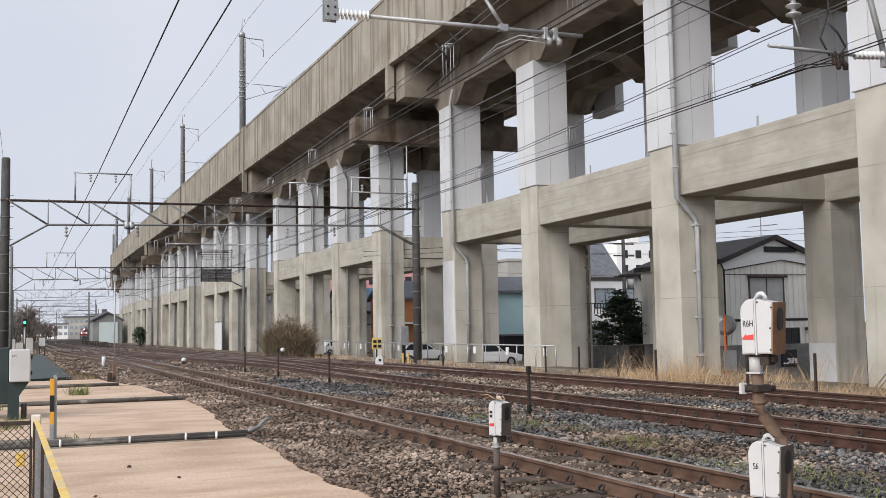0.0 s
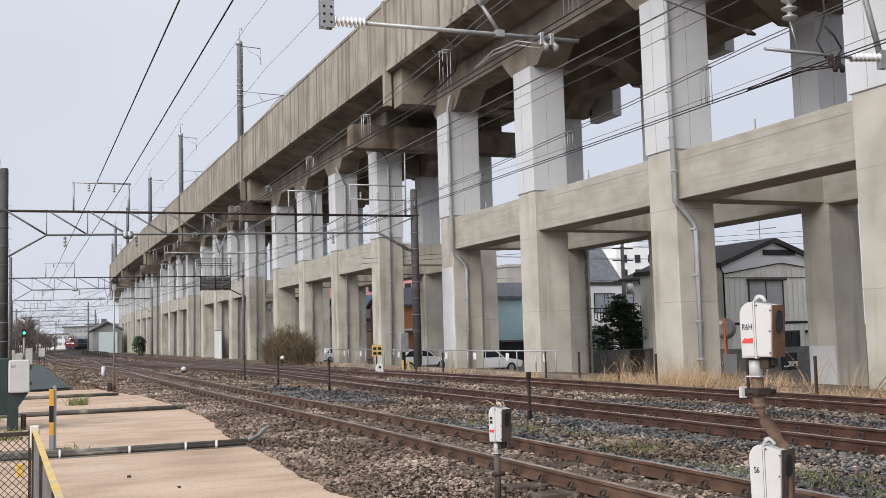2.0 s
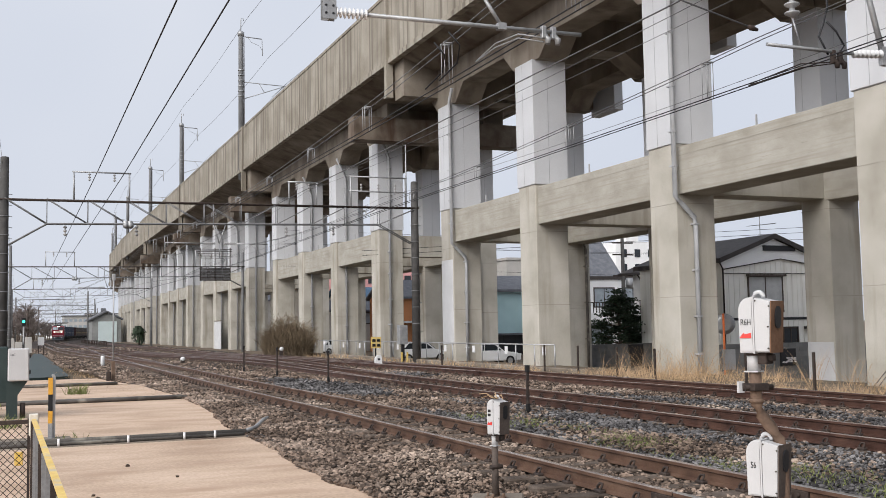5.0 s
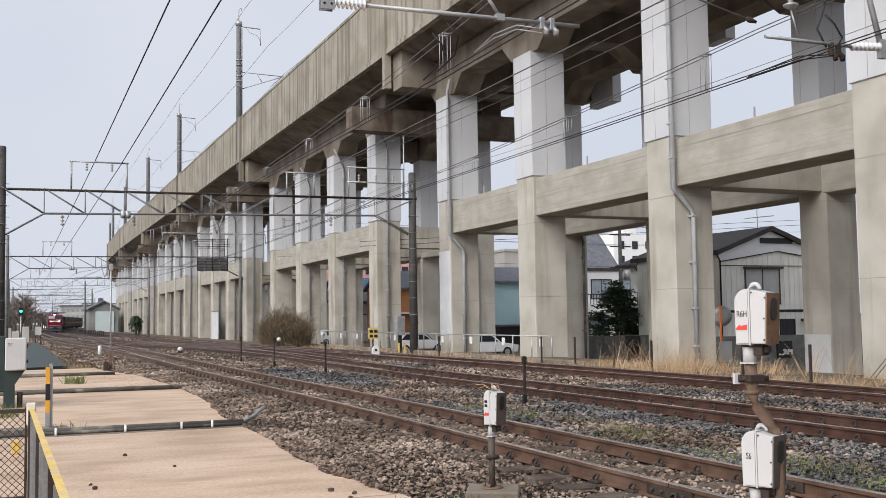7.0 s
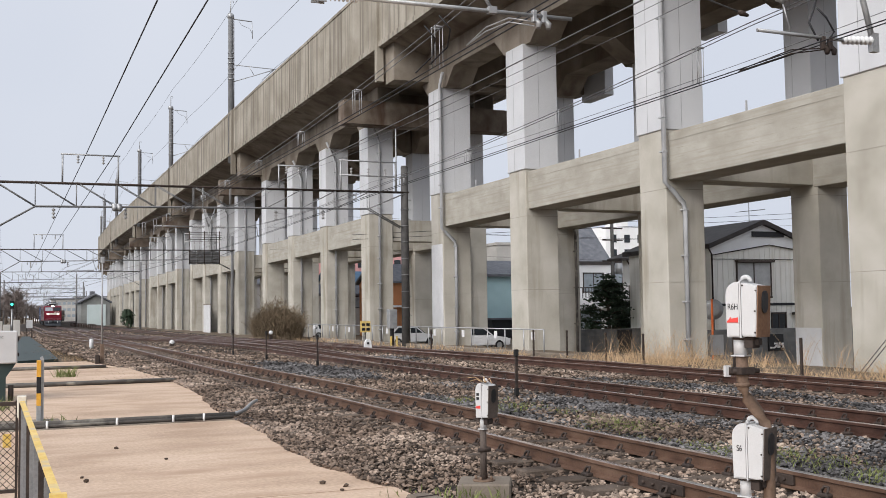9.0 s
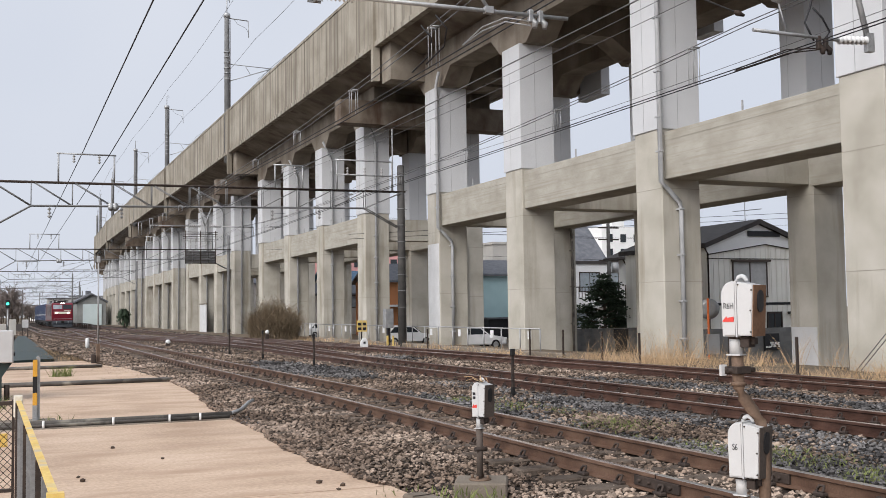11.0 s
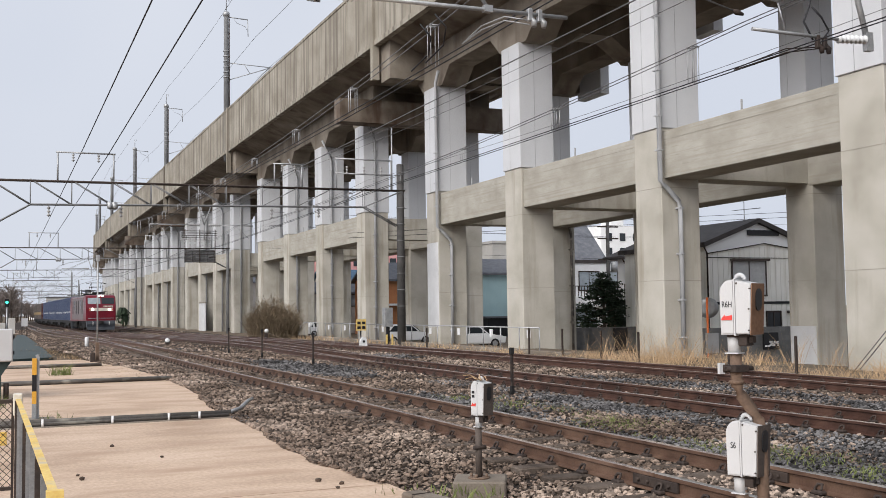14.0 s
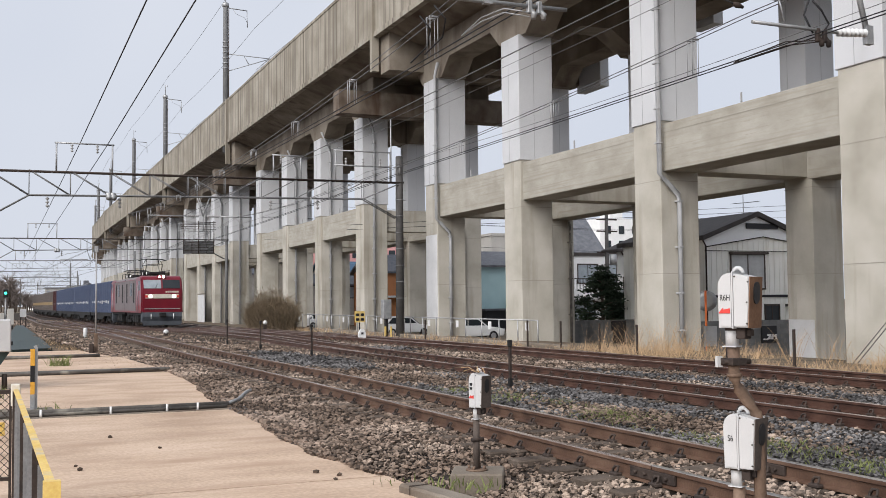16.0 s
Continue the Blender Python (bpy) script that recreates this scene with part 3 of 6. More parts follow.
def ballast_stones():
    """Loose crushed stone, dense beside the near track and thinner further off."""
    rng = np.random.default_rng(7)
    shapes = []
    base = np.array([(1, 0, 0), (-1, 0, 0), (0, 1, 0), (0, -1, 0), (0, 0, 1), (0, 0, -1), (0.7, 0.7, 0.35), (-0.7, 0.6, 0.4), (0.6, -0.7, -0.3), (-0.6, -0.7, 0.3)], float)
    for k in range(14):
        bm = bmesh.new()
        for p in base:
            bm.verts.new(Vector(p * rng.uniform(0.65, 1.15, 3)))
        bmesh.ops.convex_hull(bm, input=bm.verts)
        bmesh.ops.triangulate(bm, faces=bm.faces)
        bm.verts.ensure_lookup_table()
        bm.verts.index_update()
        v = np.array([w.co for w in bm.verts])
        f = np.array([[w.index for w in q.verts] for q in bm.faces])
        used = np.unique(f)
        remap = np.zeros(len(v), int)
        remap[used] = np.arange(len(used))
        shapes.append((v[used], remap[f]))
        bm.free()
    heaps = {False: [[], [], 0], True: [[], [], 0]}
    rails = [(track_one, -0.566), (track_one, 0.566), (track_two, -0.566), (track_two, 0.566), (track_three, -0.566), (track_three, 0.566)]
    for y0, y1, number, size in ((4.5, 12, 62000, 0.0205), (12, 22, 46000, 0.0255), (22, 40, 30000, 0.031), (40, 80, 8500, 0.042), (80, 140, 5000, 0.06)):
        for k in range(number):
            y = y0 + (y1 - y0) * rng.random() ** 1.25
            left = 3.22 + 0.13 * noise.noise((y * 1.1, 3, 0)) - 0.17 * smooth(9.3, 10.8, y) * (1 - smooth(11.8, 14, y)) + 0.45 * smooth(16.5, 23, y) - 0.9 * smooth(30, 40, y) - 2.0 * smooth(38, 80, y)
            x = left + (16.2 - left) * rng.random() ** 1.35
            if min(abs(x - c(y) - o) for c, o in rails) < 0.085:
                continue
            inside = min(abs(x - c(y)) for c, _ in rails[::2]) < 1.08
            s = size * rng.uniform(0.55, 1.5)
            v, f = shapes[int(rng.integers(len(shapes)))]
            a, b = rng.uniform(0, 6.28, 2)
            ca, sa, cb, sb = math.cos(a), math.sin(a), math.cos(b), math.sin(b)
            turn = np.array([[ca, -sa, 0], [sa, ca, 0], [0, 0, 1]]) @ np.array([[1, 0, 0], [0, cb, -sb], [0, sb, cb]])
            z = max(bed_height(x, y), -0.195 if x < 3.3 + 0.45 * smooth(16.5, 23, y) and 9 < y < 34 else -1) - (0.012 if inside else 0.0) + rng.uniform(-0.026, 0.032)
            w = (v * (s * 1.4, s, s * 0.72)) @ turn.T + (x, y, z)
            fresh = noise.noise((x * 0.45, y * 0.16, 7)) + (0.3 - 0.03 * max(0, y - 12) if 6.6 < x < 9.3 else -0.35 if x > 10.8 else -0.9)
            heap = heaps[fresh + rng.uniform(-0.15, 0.15) > 0.05]
            heap[0].append(w)
            heap[1].append(f + heap[2])
            heap[2] += len(w)
    for grey, label, mat in ((False, "loose angular brown crushed stones", STONE), (True, "loose blue-grey crushed stones", STONEGREY)):
        me = bpy.data.meshes.new("ballast_stones")
        me.from_pydata(np.concatenate(heaps[grey][0]).tolist(), [], np.concatenate(heaps[grey][1]).tolist())
        me.materials.append(mat)
        tagged(new("ballast_stones", me), label, "ballast", kind="stuff")


def ground_parts():
    """Tracks last: their sleepers are many."""
    ballast_stones()
    track("railway_track", track_one, -12, 330, "rusty railway track on grey sleepers and ballast", RAILTOP, 62, 40, 7.35, RAILTAN)
    track("railway_track", track_two, -12, 600, "railway track with worn rail heads", RAILTOP, 50, 30)
    track("railway_track", track_three, -12, 330, "rusty siding track beside the viaduct", RAILTOP, 45, 20)
    track("railway_track", crossover_near, 25, 83, "crossover rails joining the siding", RAILTOP, 25, 25)
    track("railway_track", crossover_far, 39, 149, "crossover rails between two tracks", RAILTOP, 39, 39)
    track("railway_track", crossover_back, 44, 136, "crossover rails joining the first track", RAILTOP, 44, 44)
    track("railway_track", crossover_siding, 30, 92, "crossover rails leaving the siding", RAILTOP, 30, 30)


viaducts()


# ---- the goods train ----
def train_front(t):
    """How far the locomotive's front is along the line at t seconds."""
    k = 16.0 - t
    return 72.5 + 16.5 * k + 0.5 * max(0.0, k - 6.0) ** 2


def on_track(y):
    slope = track_two(y + 1.0) - track_two(y - 1.0)
    return pose(track_two(y), y, sink(y), 0, 0, -math.degrees(math.atan(slope / 2.0)))


def bogie(parent, y, wheel_r=0.43, base=1.9, deep=0.3):
    """A bogie under a vehicle: side frames with axle boxes and springs, and wheels as parts."""
    bm = bmesh.new()
    for s in (-1, 1):
        x = s * 0.98
        prism(bm, [(y - base / 2 - 0.5, 0.5), (y - 0.5, deep), (y + 0.5, deep), (y + base / 2 + 0.5, 0.5), (y + base / 2 + 0.5, 0.72), (y + 0.6, 0.86), (y - 0.6, 0.86), (y - base / 2 - 0.5, 0.72)], x - 0.06, x + 0.06, "x")
        for d in (-base / 2, base / 2):
            box(bm, x - 0.13, x + 0.13, y + d - 0.17, y + d + 0.17, 0.3, 0.62)
        for d in (-0.25, 0.25):
            tube(bm, [(x + s * 0.1, y + d, 0.5), (x + s * 0.1, y + d, 0.9)], 0.11, 8)
    box(bm, -0.95, 0.95, y - 0.25, y + 0.25, 0.5, 0.82)
    b = part("bogie", bm, LOCODARK, parent)
    for d in (-base / 2, base / 2):
        for s in (-1, 1):
            w = tubes(([(s * 0.5, y + d, wheel_r), (s * 0.515, y + d, wheel_r), (s * 0.53, y + d, wheel_r), (s * 0.63, y + d, wheel_r)], [wheel_r + 0.027, wheel_r + 0.027, wheel_r, wheel_r]), n=20)
            part("wheel", w, DARKSTEEL, b)


def pantograph(parent, y, up):
    bm = bmesh.new()
    z0, z1 = 3.98, (4.83 if up else 4.25)
    mid = (z0 + z1) / 2
    for s in (-0.55, 0.55):
        for d in (-1, 1):
            tube(bm, [(s, y + 0.35 * d, z0), (s, y + (0.95 if up else 1.2) * d, mid), (s * 0.85, y + 0.2 * d, z1 - 0.06)], 0.025, 5)
        tube(bm, [(s, y - 1.0, z0 - 0.06), (s, y + 1.0, z0 - 0.06)], 0.04, 5)
    for d in (-1, 1):
        tube(bm, [(-0.55, y + 0.95 * d, mid), (0.55, y + 0.95 * d, mid)], 0.02, 5)
        tube(bm, [(-0.95, y + 0.2 * d, z1 - 0.1), (-0.62, y + 0.2 * d, z1), (0.62, y + 0.2 * d, z1), (0.95, y + 0.2 * d, z1 - 0.1)], 0.028, 5)
    p = part("pantograph", bm, LOCODARK, parent)
    for s in (-0.55, 0.55):
        for d in (-0.9, 0.9):
            ins = tubes(([(s, y + d, 3.7), (s, y + d, 3.76), (s, y + d, 3.78), (s, y + d, 3.82), (s, y + d, 3.84), (s, y + d, 3.92)], [0.05, 0.1, 0.06, 0.1, 0.06, 0.05]), n=8)
            part("insulator", ins, PORCELAIN, p)


def loco_section(t, y0, y1, cab):
    """One half of the double locomotive; cab: the end with the driver's cab, -1 the near one, 1 the far one."""
    bm = bmesh.new()
    ring = [(-1.4, 1.02), (1.4, 1.02), (1.4, 3.30), (1.3, 3.45), (1.05, 3.55), (0.6, 3.60), (-0.6, 3.60), (-1.05, 3.55), (-1.3, 3.45), (-1.4, 3.30)]
    prism(bm, ring, y0 + (2.5 if cab < 0 else 0.0), y1 - (2.5 if cab > 0 else 0.0), "y")
    body = part("body", bm, LOCOGREY, t, "dull grey-red corrugated side")
    bm = bmesh.new()
    for s in (-1, 1):
        a, b = sorted((s * 1.395, s * 1.412))
        box(bm, a, b, y0 + 0.08, y1 - 0.08, 3.3, 3.34)
        box(bm, a, b, y0 + 0.08, y1 - 0.08, 1.02, 1.14)
    part("red_trim", bm, LOCORED, body)
    for s in (-1, 1):
        for k, yy in enumerate((3.3, 4.6, 6.6)):
            y = y0 + yy if cab < 0 else y1 - yy
            a, b = sorted((s * 1.395, s * 1.415))
            w = bmesh.new()
            box(w, a, b, y - (0.35 if k % 2 else 0.22), y + (0.35 if k % 2 else 0.22), 2.2 if k % 2 else 1.7, 3.1)
            part("side_window" if k % 2 else "louvre", w, GLASSDARK if k % 2 else LOCODARK, body)
    # the cab: a sloping front with a break below the windows
    e, d = (y0, 1) if cab < 0 else (y1, -1)
    bm = bmesh.new()
    prof = [(e + 0.02 * d, 1.02), (e, 2.3), (e + 0.06 * d, 2.62), (e + 0.42 * d, 3.34), (e + 0.5 * d, 3.45), (e + 0.75 * d, 3.55), (e + 2.5 * d, 3.47), (e + 2.5 * d, 1.02)]
    prism(bm, prof, -1.39, 1.39, "x")
    bmesh.ops.bevel(bm, geom=[ed for ed in bm.edges if abs(ed.verts[0].co.x) > 1.3 and abs(ed.verts[0].co.x - ed.verts[1].co.x) < 0.01], offset=0.09, segments=2, affect="EDGES")
    shell = part("cab", bm, LOCORED, t, "dark red driver's cab")
    # the left pane's pale colour paints the sky reflected in it
    for x0, x1, m in ((-1.22, -0.06, GLASSSKY), (0.06, 1.22, GLASSDARK)):
        w = bmesh.new()
        prism(w, [(e + 0.05 * d, 2.68), (e + 0.355 * d, 3.26), (e + 0.40 * d, 3.24), (e + 0.1 * d, 2.66)], x0, x1, "x")
        part("windscreen", w, m, shell)
    w = tubes(([(-0.45, e + 0.06 * d, 2.66), (-0.3, e + 0.16 * d, 3.0)], 0.018), n=5)
    part("wiper", w, BLACK, shell)
    for s in (-1, 1):
        a, b = sorted((s * 1.385, s * 1.40))
        w = bmesh.new()
        box(w, a, b, min(e + 0.72 * d, e + 1.3 * d), max(e + 0.72 * d, e + 1.3 * d), 2.55, 3.2)
        part("cab_window", w, GLASSDARK, shell)
        w = tubes(([(s * 1.44, e + 1.45 * d, 1.1), (s * 1.44, e + 1.45 * d, 2.9)], 0.02), n=5)
        part("handrail", w, GALV, shell)
    f = bmesh.new()
    ya, yb = sorted((e - 0.025 * d, e + 0.05 * d))
    box(f, -1.12, 1.12, ya, yb, 1.98, 2.28, bevel=0.012)
    band = part("light_band", f, CREAM, shell, "cream light band across the red front")
    for x in (-0.78, 0.78):
        ya, yb = sorted((e - 0.04 * d, e - 0.02 * d))
        hb = tubes(([(x, ya, 2.13), (x, yb, 2.13)], 0.105), n=16)
        part("headlight", hb, LAMPGLOW if cab < 0 else PORCELAIN, band)
        q = bmesh.new()
        box(q, x - 0.36 if x < 0 else x + 0.2, x - 0.2 if x < 0 else x + 0.36, ya, yb, 2.05, 2.2)
        part("tail_light", q, RED, band)
    hb = bmesh.new()
    ya, yb = sorted((e + 0.36 * d, e + 0.6 * d))
    box(hb, -0.3, 0.3, ya, yb, 3.34, 3.58, bevel=0.03)
    top = part("top_light_housing", hb, LOCORED, shell)
    for x in (-0.13, 0.13):
        ya, yb = sorted((e + 0.335 * d, e + 0.37 * d))
        hb = tubes(([(x, ya, 3.47), (x, yb, 3.47)], 0.085), n=14)
        part("headlight", hb, LAMPGLOW if cab < 0 else PORCELAIN, top)
    for k in range(7):
        q = bmesh.new()
        ya, yb = sorted((e - 0.012 * d, e + 0.02 * d))
        box(q, 0.22 + 0.13 * k, 0.31 + 0.13 * k, ya, yb, 2.38, 2.5)
        part("number_bar", q, CREAM, shell)
    q = bmesh.new()
    ya, yb = sorted((e - 0.02 * d, e + 0.05 * d))
    box(q, -1.2, 1.2, ya, yb, 1.26, 1.31)
    part("front_rail", q, GALV, shell)
    q = bmesh.new()
    prism(q, [(e + 0.0 * d, 1.05), (e - 0.05 * d, 0.75), (e + 0.08 * d, 0.42), (e + 0.7 * d, 0.42), (e + 0.7 * d, 1.05)], -1.32, 1.32, "x")
    skirt = part("skirt", q, LOCOSKIRT, t, "grey-blue front skirt")
    q = bmesh.new()
    prism(q, [(-1.2, 0.16), (1.2, 0.16), (1.32, 0.44), (-1.32, 0.44)], *sorted((e - 0.18 * d, e + 0.35 * d)), "y")
    part("snow_plough", q, LOCOSKIRT, skirt)
    q = boxes((-0.2, 0.2, *sorted((e - 0.42 * d, e + 0.1 * d)), 0.72, 1.02), bevel=0.04)
    part("coupler", q, LOCODARK, skirt)
    for x in (-0.75, 0.75):
        q = tubes(([(x, e - 0.09 * d, 0.95), (x, e - 0.1 * d, 0.6)], 0.03), n=6)
        part("brake_hose", q, PORCELAIN, skirt)
    # under and over the floor
    q = bmesh.new()
    box(q, -1.3, 1.3, y0 + 0.5, y1 - 0.5, 0.86, 1.04)
    for k in range(3):
        box(q, -1.2, 1.2, (y0 + y1) / 2 - 1.1 + 0.8 * k, (y0 + y1) / 2 - 0.5 + 0.8 * k, 0.35, 0.9)
    part("underframe", q, LOCODARK, t)
    q = bmesh.new()
    for k in range(2):
        y = y0 + 2.6 + 2.5 * k
        box(q, -0.55, 0.55, y - 0.7, y + 0.7, 3.7, 3.86 + 0.05 * (k % 2), bevel=0.03)
    for x in (-0.8, 0.8):
        tube(q, [(x, y0 + 1.8, 3.95), (x, y1 - 1.8, 3.95)], 0.025, 5)
        for k in range(3):
            y = y0 + 2.0 + 1.7 * k
            tube(q, [(x, y, 3.5), (x, y, 3.95)], 0.03, 5)
    part("roof_equipment", q, LOCODARK, t)


def locomotive():
    t = thing("electric_locomotive", "dark red electric locomotive with grey sides, lit headlights and raised pantographs", "locomotive")
    loco_section(t, 0.0, 7.7, -1)
    loco_section(t, 7.75, 15.45, 1)
    for y in (2.9, 7.7, 12.5):
        bogie(t, y, 0.56, 2.4)
    q = boxes((-1.395, 1.395, 7.69, 7.76, 1.1, 3.4))
    part("body_joint", q, LOCODARK, t)
    pantograph(t, 4.0, True)
    pantograph(t, 11.5, False)
    return t


def container(parent, y0, y1, mat, stripe, top=3.62):
    bm = boxes((-1.22, 1.22, y0, y1, 1.0, top), bevel=0.03)
    for s in (-1, 1):
        n = int((y1 - y0) / 0.42)
        for k in range(n + 1):
            y = y0 + 0.05 + (y1 - y0 - 0.18) * k / n
            a, b = sorted((s * 1.215, s * 1.25))
            box(bm, a, b, y, y + (0.14 if k in (0, n) else 0.09), 1.04, top - 0.05)
    c = part("container", bm, mat, parent)
    for s in (-1, 1):
        a, b = sorted((s * 1.25, s * 1.258))
        q = bmesh.new()
        if stripe is CONTGOLD:
            box(q, a, b, y0 + 0.2, y1 - 0.2, 1.75, 2.2)
        else:
            for k in range(9):
                yy = y0 + 0.8 + (y1 - y0 - 1.8) * k / 9
                box(q, a, b, yy, yy + (y1 - y0) * 0.055, 1.78 + 0.06 * (k % 3), 2.0 + 0.05 * (k % 2))
        part("lettering_bar", q, stripe, c)


def wagon(loads, label):
    """A flat wagon under its containers; loads gives (start, end, paint, stripe) of each."""
    t = thing("container_wagon", label, "wagon", "train wagons")
    bm = bmesh.new()
    for s in (-1, 1):
        a, b = sorted((s * 1.05, s * 1.2))
        box(bm, a, b, 0.3, 13.7, 0.72, 1.0)
        prism(bm, [(4.4, 0.72), (5.4, 0.42), (8.6, 0.42), (9.6, 0.72)], a, b, "x")
    for k in range(7):
        box(bm, -1.1, 1.1, 0.5 + 2.1 * k, 0.75 + 2.1 * k, 0.78, 0.98)
    for y in (-0.1, 13.5):
        box(bm, -0.18, 0.18, y, y + 0.6, 0.72, 1.0)
    part("underframe", bm, LOCODARK, t)
    for y in (2.4, 11.6):
        bogie(t, y)
    for y0, y1, paint, stripe in loads:
        container(t, y0, y1, paint, stripe)
    return t


LOCO = locomotive()
BLUE = wagon([(0.4, 13.5, CONTBLUE, MARKING)], "flat wagon carrying a long blue container with white lettering")
MIXED = wagon([(0.4, 5.6, CONTRED, CONTRED), (6.4, 13.5, CONTBROWN, CONTGOLD)], "flat wagon carrying a dark red and a grey-brown container")
BROWN = wagon([(0.4, 6.7, CONTBROWN, CONTGOLD), (7.1, 13.5, CONTBROWN, CONTGOLD)], "flat wagon carrying grey-brown containers with an ochre band")
WAGONS = [BLUE] + [copy_thing(BLUE, pose(0, 500 + 20 * i, 0)) for i in range(3)] + [MIXED, BROWN] + [copy_thing(BROWN, pose(0, 620 + 20 * i, 0)) for i in range(4)]


# ---- signals and small things beside the near track ----
def lettering(text, size, mat, parent, m):
    """Raised letters of the built-in font as a mesh part."""
    cu = bpy.data.curves.new("lettering", "FONT")
    cu.body, cu.size, cu.extrude, cu.align_x = text, size, 0.0008, "CENTER"
    ob = bpy.data.objects.new("lettering", cu)
    scene.collection.objects.link(ob)
    me = bpy.data.meshes.new_from_object(ob.evaluated_get(bpy.context.evaluated_depsgraph_get()))
    bpy.data.objects.remove(ob)
    me.materials.clear()
    me.materials.append(mat)
    out = new("lettering", me)
    out.parent, out.matrix_basis = parent, m
    return out


def shift(bm, m):
    bmesh.ops.transform(bm, matrix=m, verts=bm.verts)
    return bm


def indicator_head(t, at, text, arrow, front):
    """The lamp housing of a trackside indicator: a round-backed case, a tapered hood and a dark oval lens."""
    m = pose(*at, 0, 0, -64) @ Matrix.Diagonal((1, 1, 1, 1) if text else (0.86, 0.86, 1.05, 1))
    bm = bmesh.new()
    back = [(-0.092 + 0.065 * (1 - math.cos(a)), 0.225 + 0.075 * math.sin(a)) for a in [radians(15 * k) for k in range(7)]]
    prism(bm, [(-0.004, 0.0), (-0.088, 0.0)] + back + [(-0.004, 0.3)], -0.075, 0.075, "y")
    bmesh.ops.bevel(bm, geom=[e for e in bm.edges if abs(e.verts[0].co.y - e.verts[1].co.y) < 0.001], offset=0.008, segments=2, affect="EDGES")
    case = part("case", shift(bm, m), WHITEPAINT, t)
    bm = bmesh.new()
    prism(bm, [(-0.001, 0.004), (0.085, 0.004), (0.099, 0.275), (-0.001, 0.297)], -0.078, 0.078, "y")
    bmesh.ops.bevel(bm, geom=list(bm.edges), offset=0.006, segments=2, affect="EDGES")
    hood = part("hood", shift(bm, m), WHITEPAINT, t)
    bm = bmesh.new()
    prism(bm, [(0.0845, 0.0), (0.0895, 0.0), (0.1035, 0.278), (0.0985, 0.278)], -0.08, 0.08, "y")
    face = part("hood_front", shift(bm, m), front, hood)
    bm = bmesh.new()
    ring = []
    for k in range(20):
        a = 2 * math.pi * k / 20
        ring.append((0.036 * math.cos(a), 0.19 + 0.036 * math.sin(a) + (0.024 if math.sin(a) > 0 else -0.024)))
    lo = [bm.verts.new((0.09 + 0.05 * w, u, w)) for u, w in ring]
    hi = [bm.verts.new((0.0965 + 0.05 * w, u, w)) for u, w in ring]
    bm.faces.new(hi)
    for k in range(20):
        bm.faces.new((lo[k], lo[(k + 1) % 20], hi[(k + 1) % 20], hi[k]))
    part("lens", shift(bm, m), BLACK, face, "dark oval lens")
    bm = bmesh.new()
    prism(bm, [(-0.007, -0.004), (0.001, -0.004), (0.001, 0.303), (-0.007, 0.303)], -0.08, 0.08, "y")
    part("case_seam", shift(bm, m), WHITEPAINT, case)
    loop = [(-0.03 + 0.028 * (1 - math.cos(radians(a))), 0, 0.298 + 0.03 * math.sin(radians(a))) for a in range(0, 181, 20)]
    part("lifting_eye", shift(tubes((loop, 0.012), n=8), m), WHITEPAINT, case)
    bm = bmesh.new()
    for u, w in ((0.078, 0.025), (0.088, 0.25), (0.012, 0.28), (0.08, 0.14)):
        tube(bm, [(u, -0.082, w), (u, -0.076, w)], 0.005, 6)
    part("screw", shift(bm, m), DARKSTEEL, hood)
    if text:
        lettering(text, 0.044, BLACK, case, m @ pose(-0.047, -0.0765, 0.15, 90, 0, 0) @ Matrix.Diagonal((0.76, 1.08, 1, 1)))
    else:
        bm = bmesh.new()
        for k in range(2):
            box(bm, -0.07, -0.035, -0.0785, -0.0745, 0.155 + 0.035 * k, 0.178 + 0.035 * k)
        part("lettering_bar", shift(bm, m), BLACK, case)
    if arrow:
        bm = bmesh.new()
        prism(bm, [(-0.082, 0.085), (-0.06, 0.11), (-0.057, 0.1), (-0.018, 0.108), (-0.018, 0.08), (-0.082, 0.08)], -0.0785, -0.0745, "y")
        part("red_arrow", shift(bm, m), RED, case)
    bm = boxes((-0.07, 0.05, -0.04, 0.04, -0.015, 0.002), (0.0, 0.05, -0.05, 0.04, -0.06, -0.013), (0.03, 0.07, -0.02, 0.03, -0.045, -0.008), bevel=0.004)
    part("mounting", shift(bm, m), DARKSTEEL, t)
    bm = tubes(([(-0.045, 0, -0.1), (-0.045, 0, 0.0)], 0.036), n=14)
    box(bm, -0.085, -0.005, -0.04, 0.04, -0.105, -0.098)
    part("collar", shift(bm, m), WHITEPAINT, t)


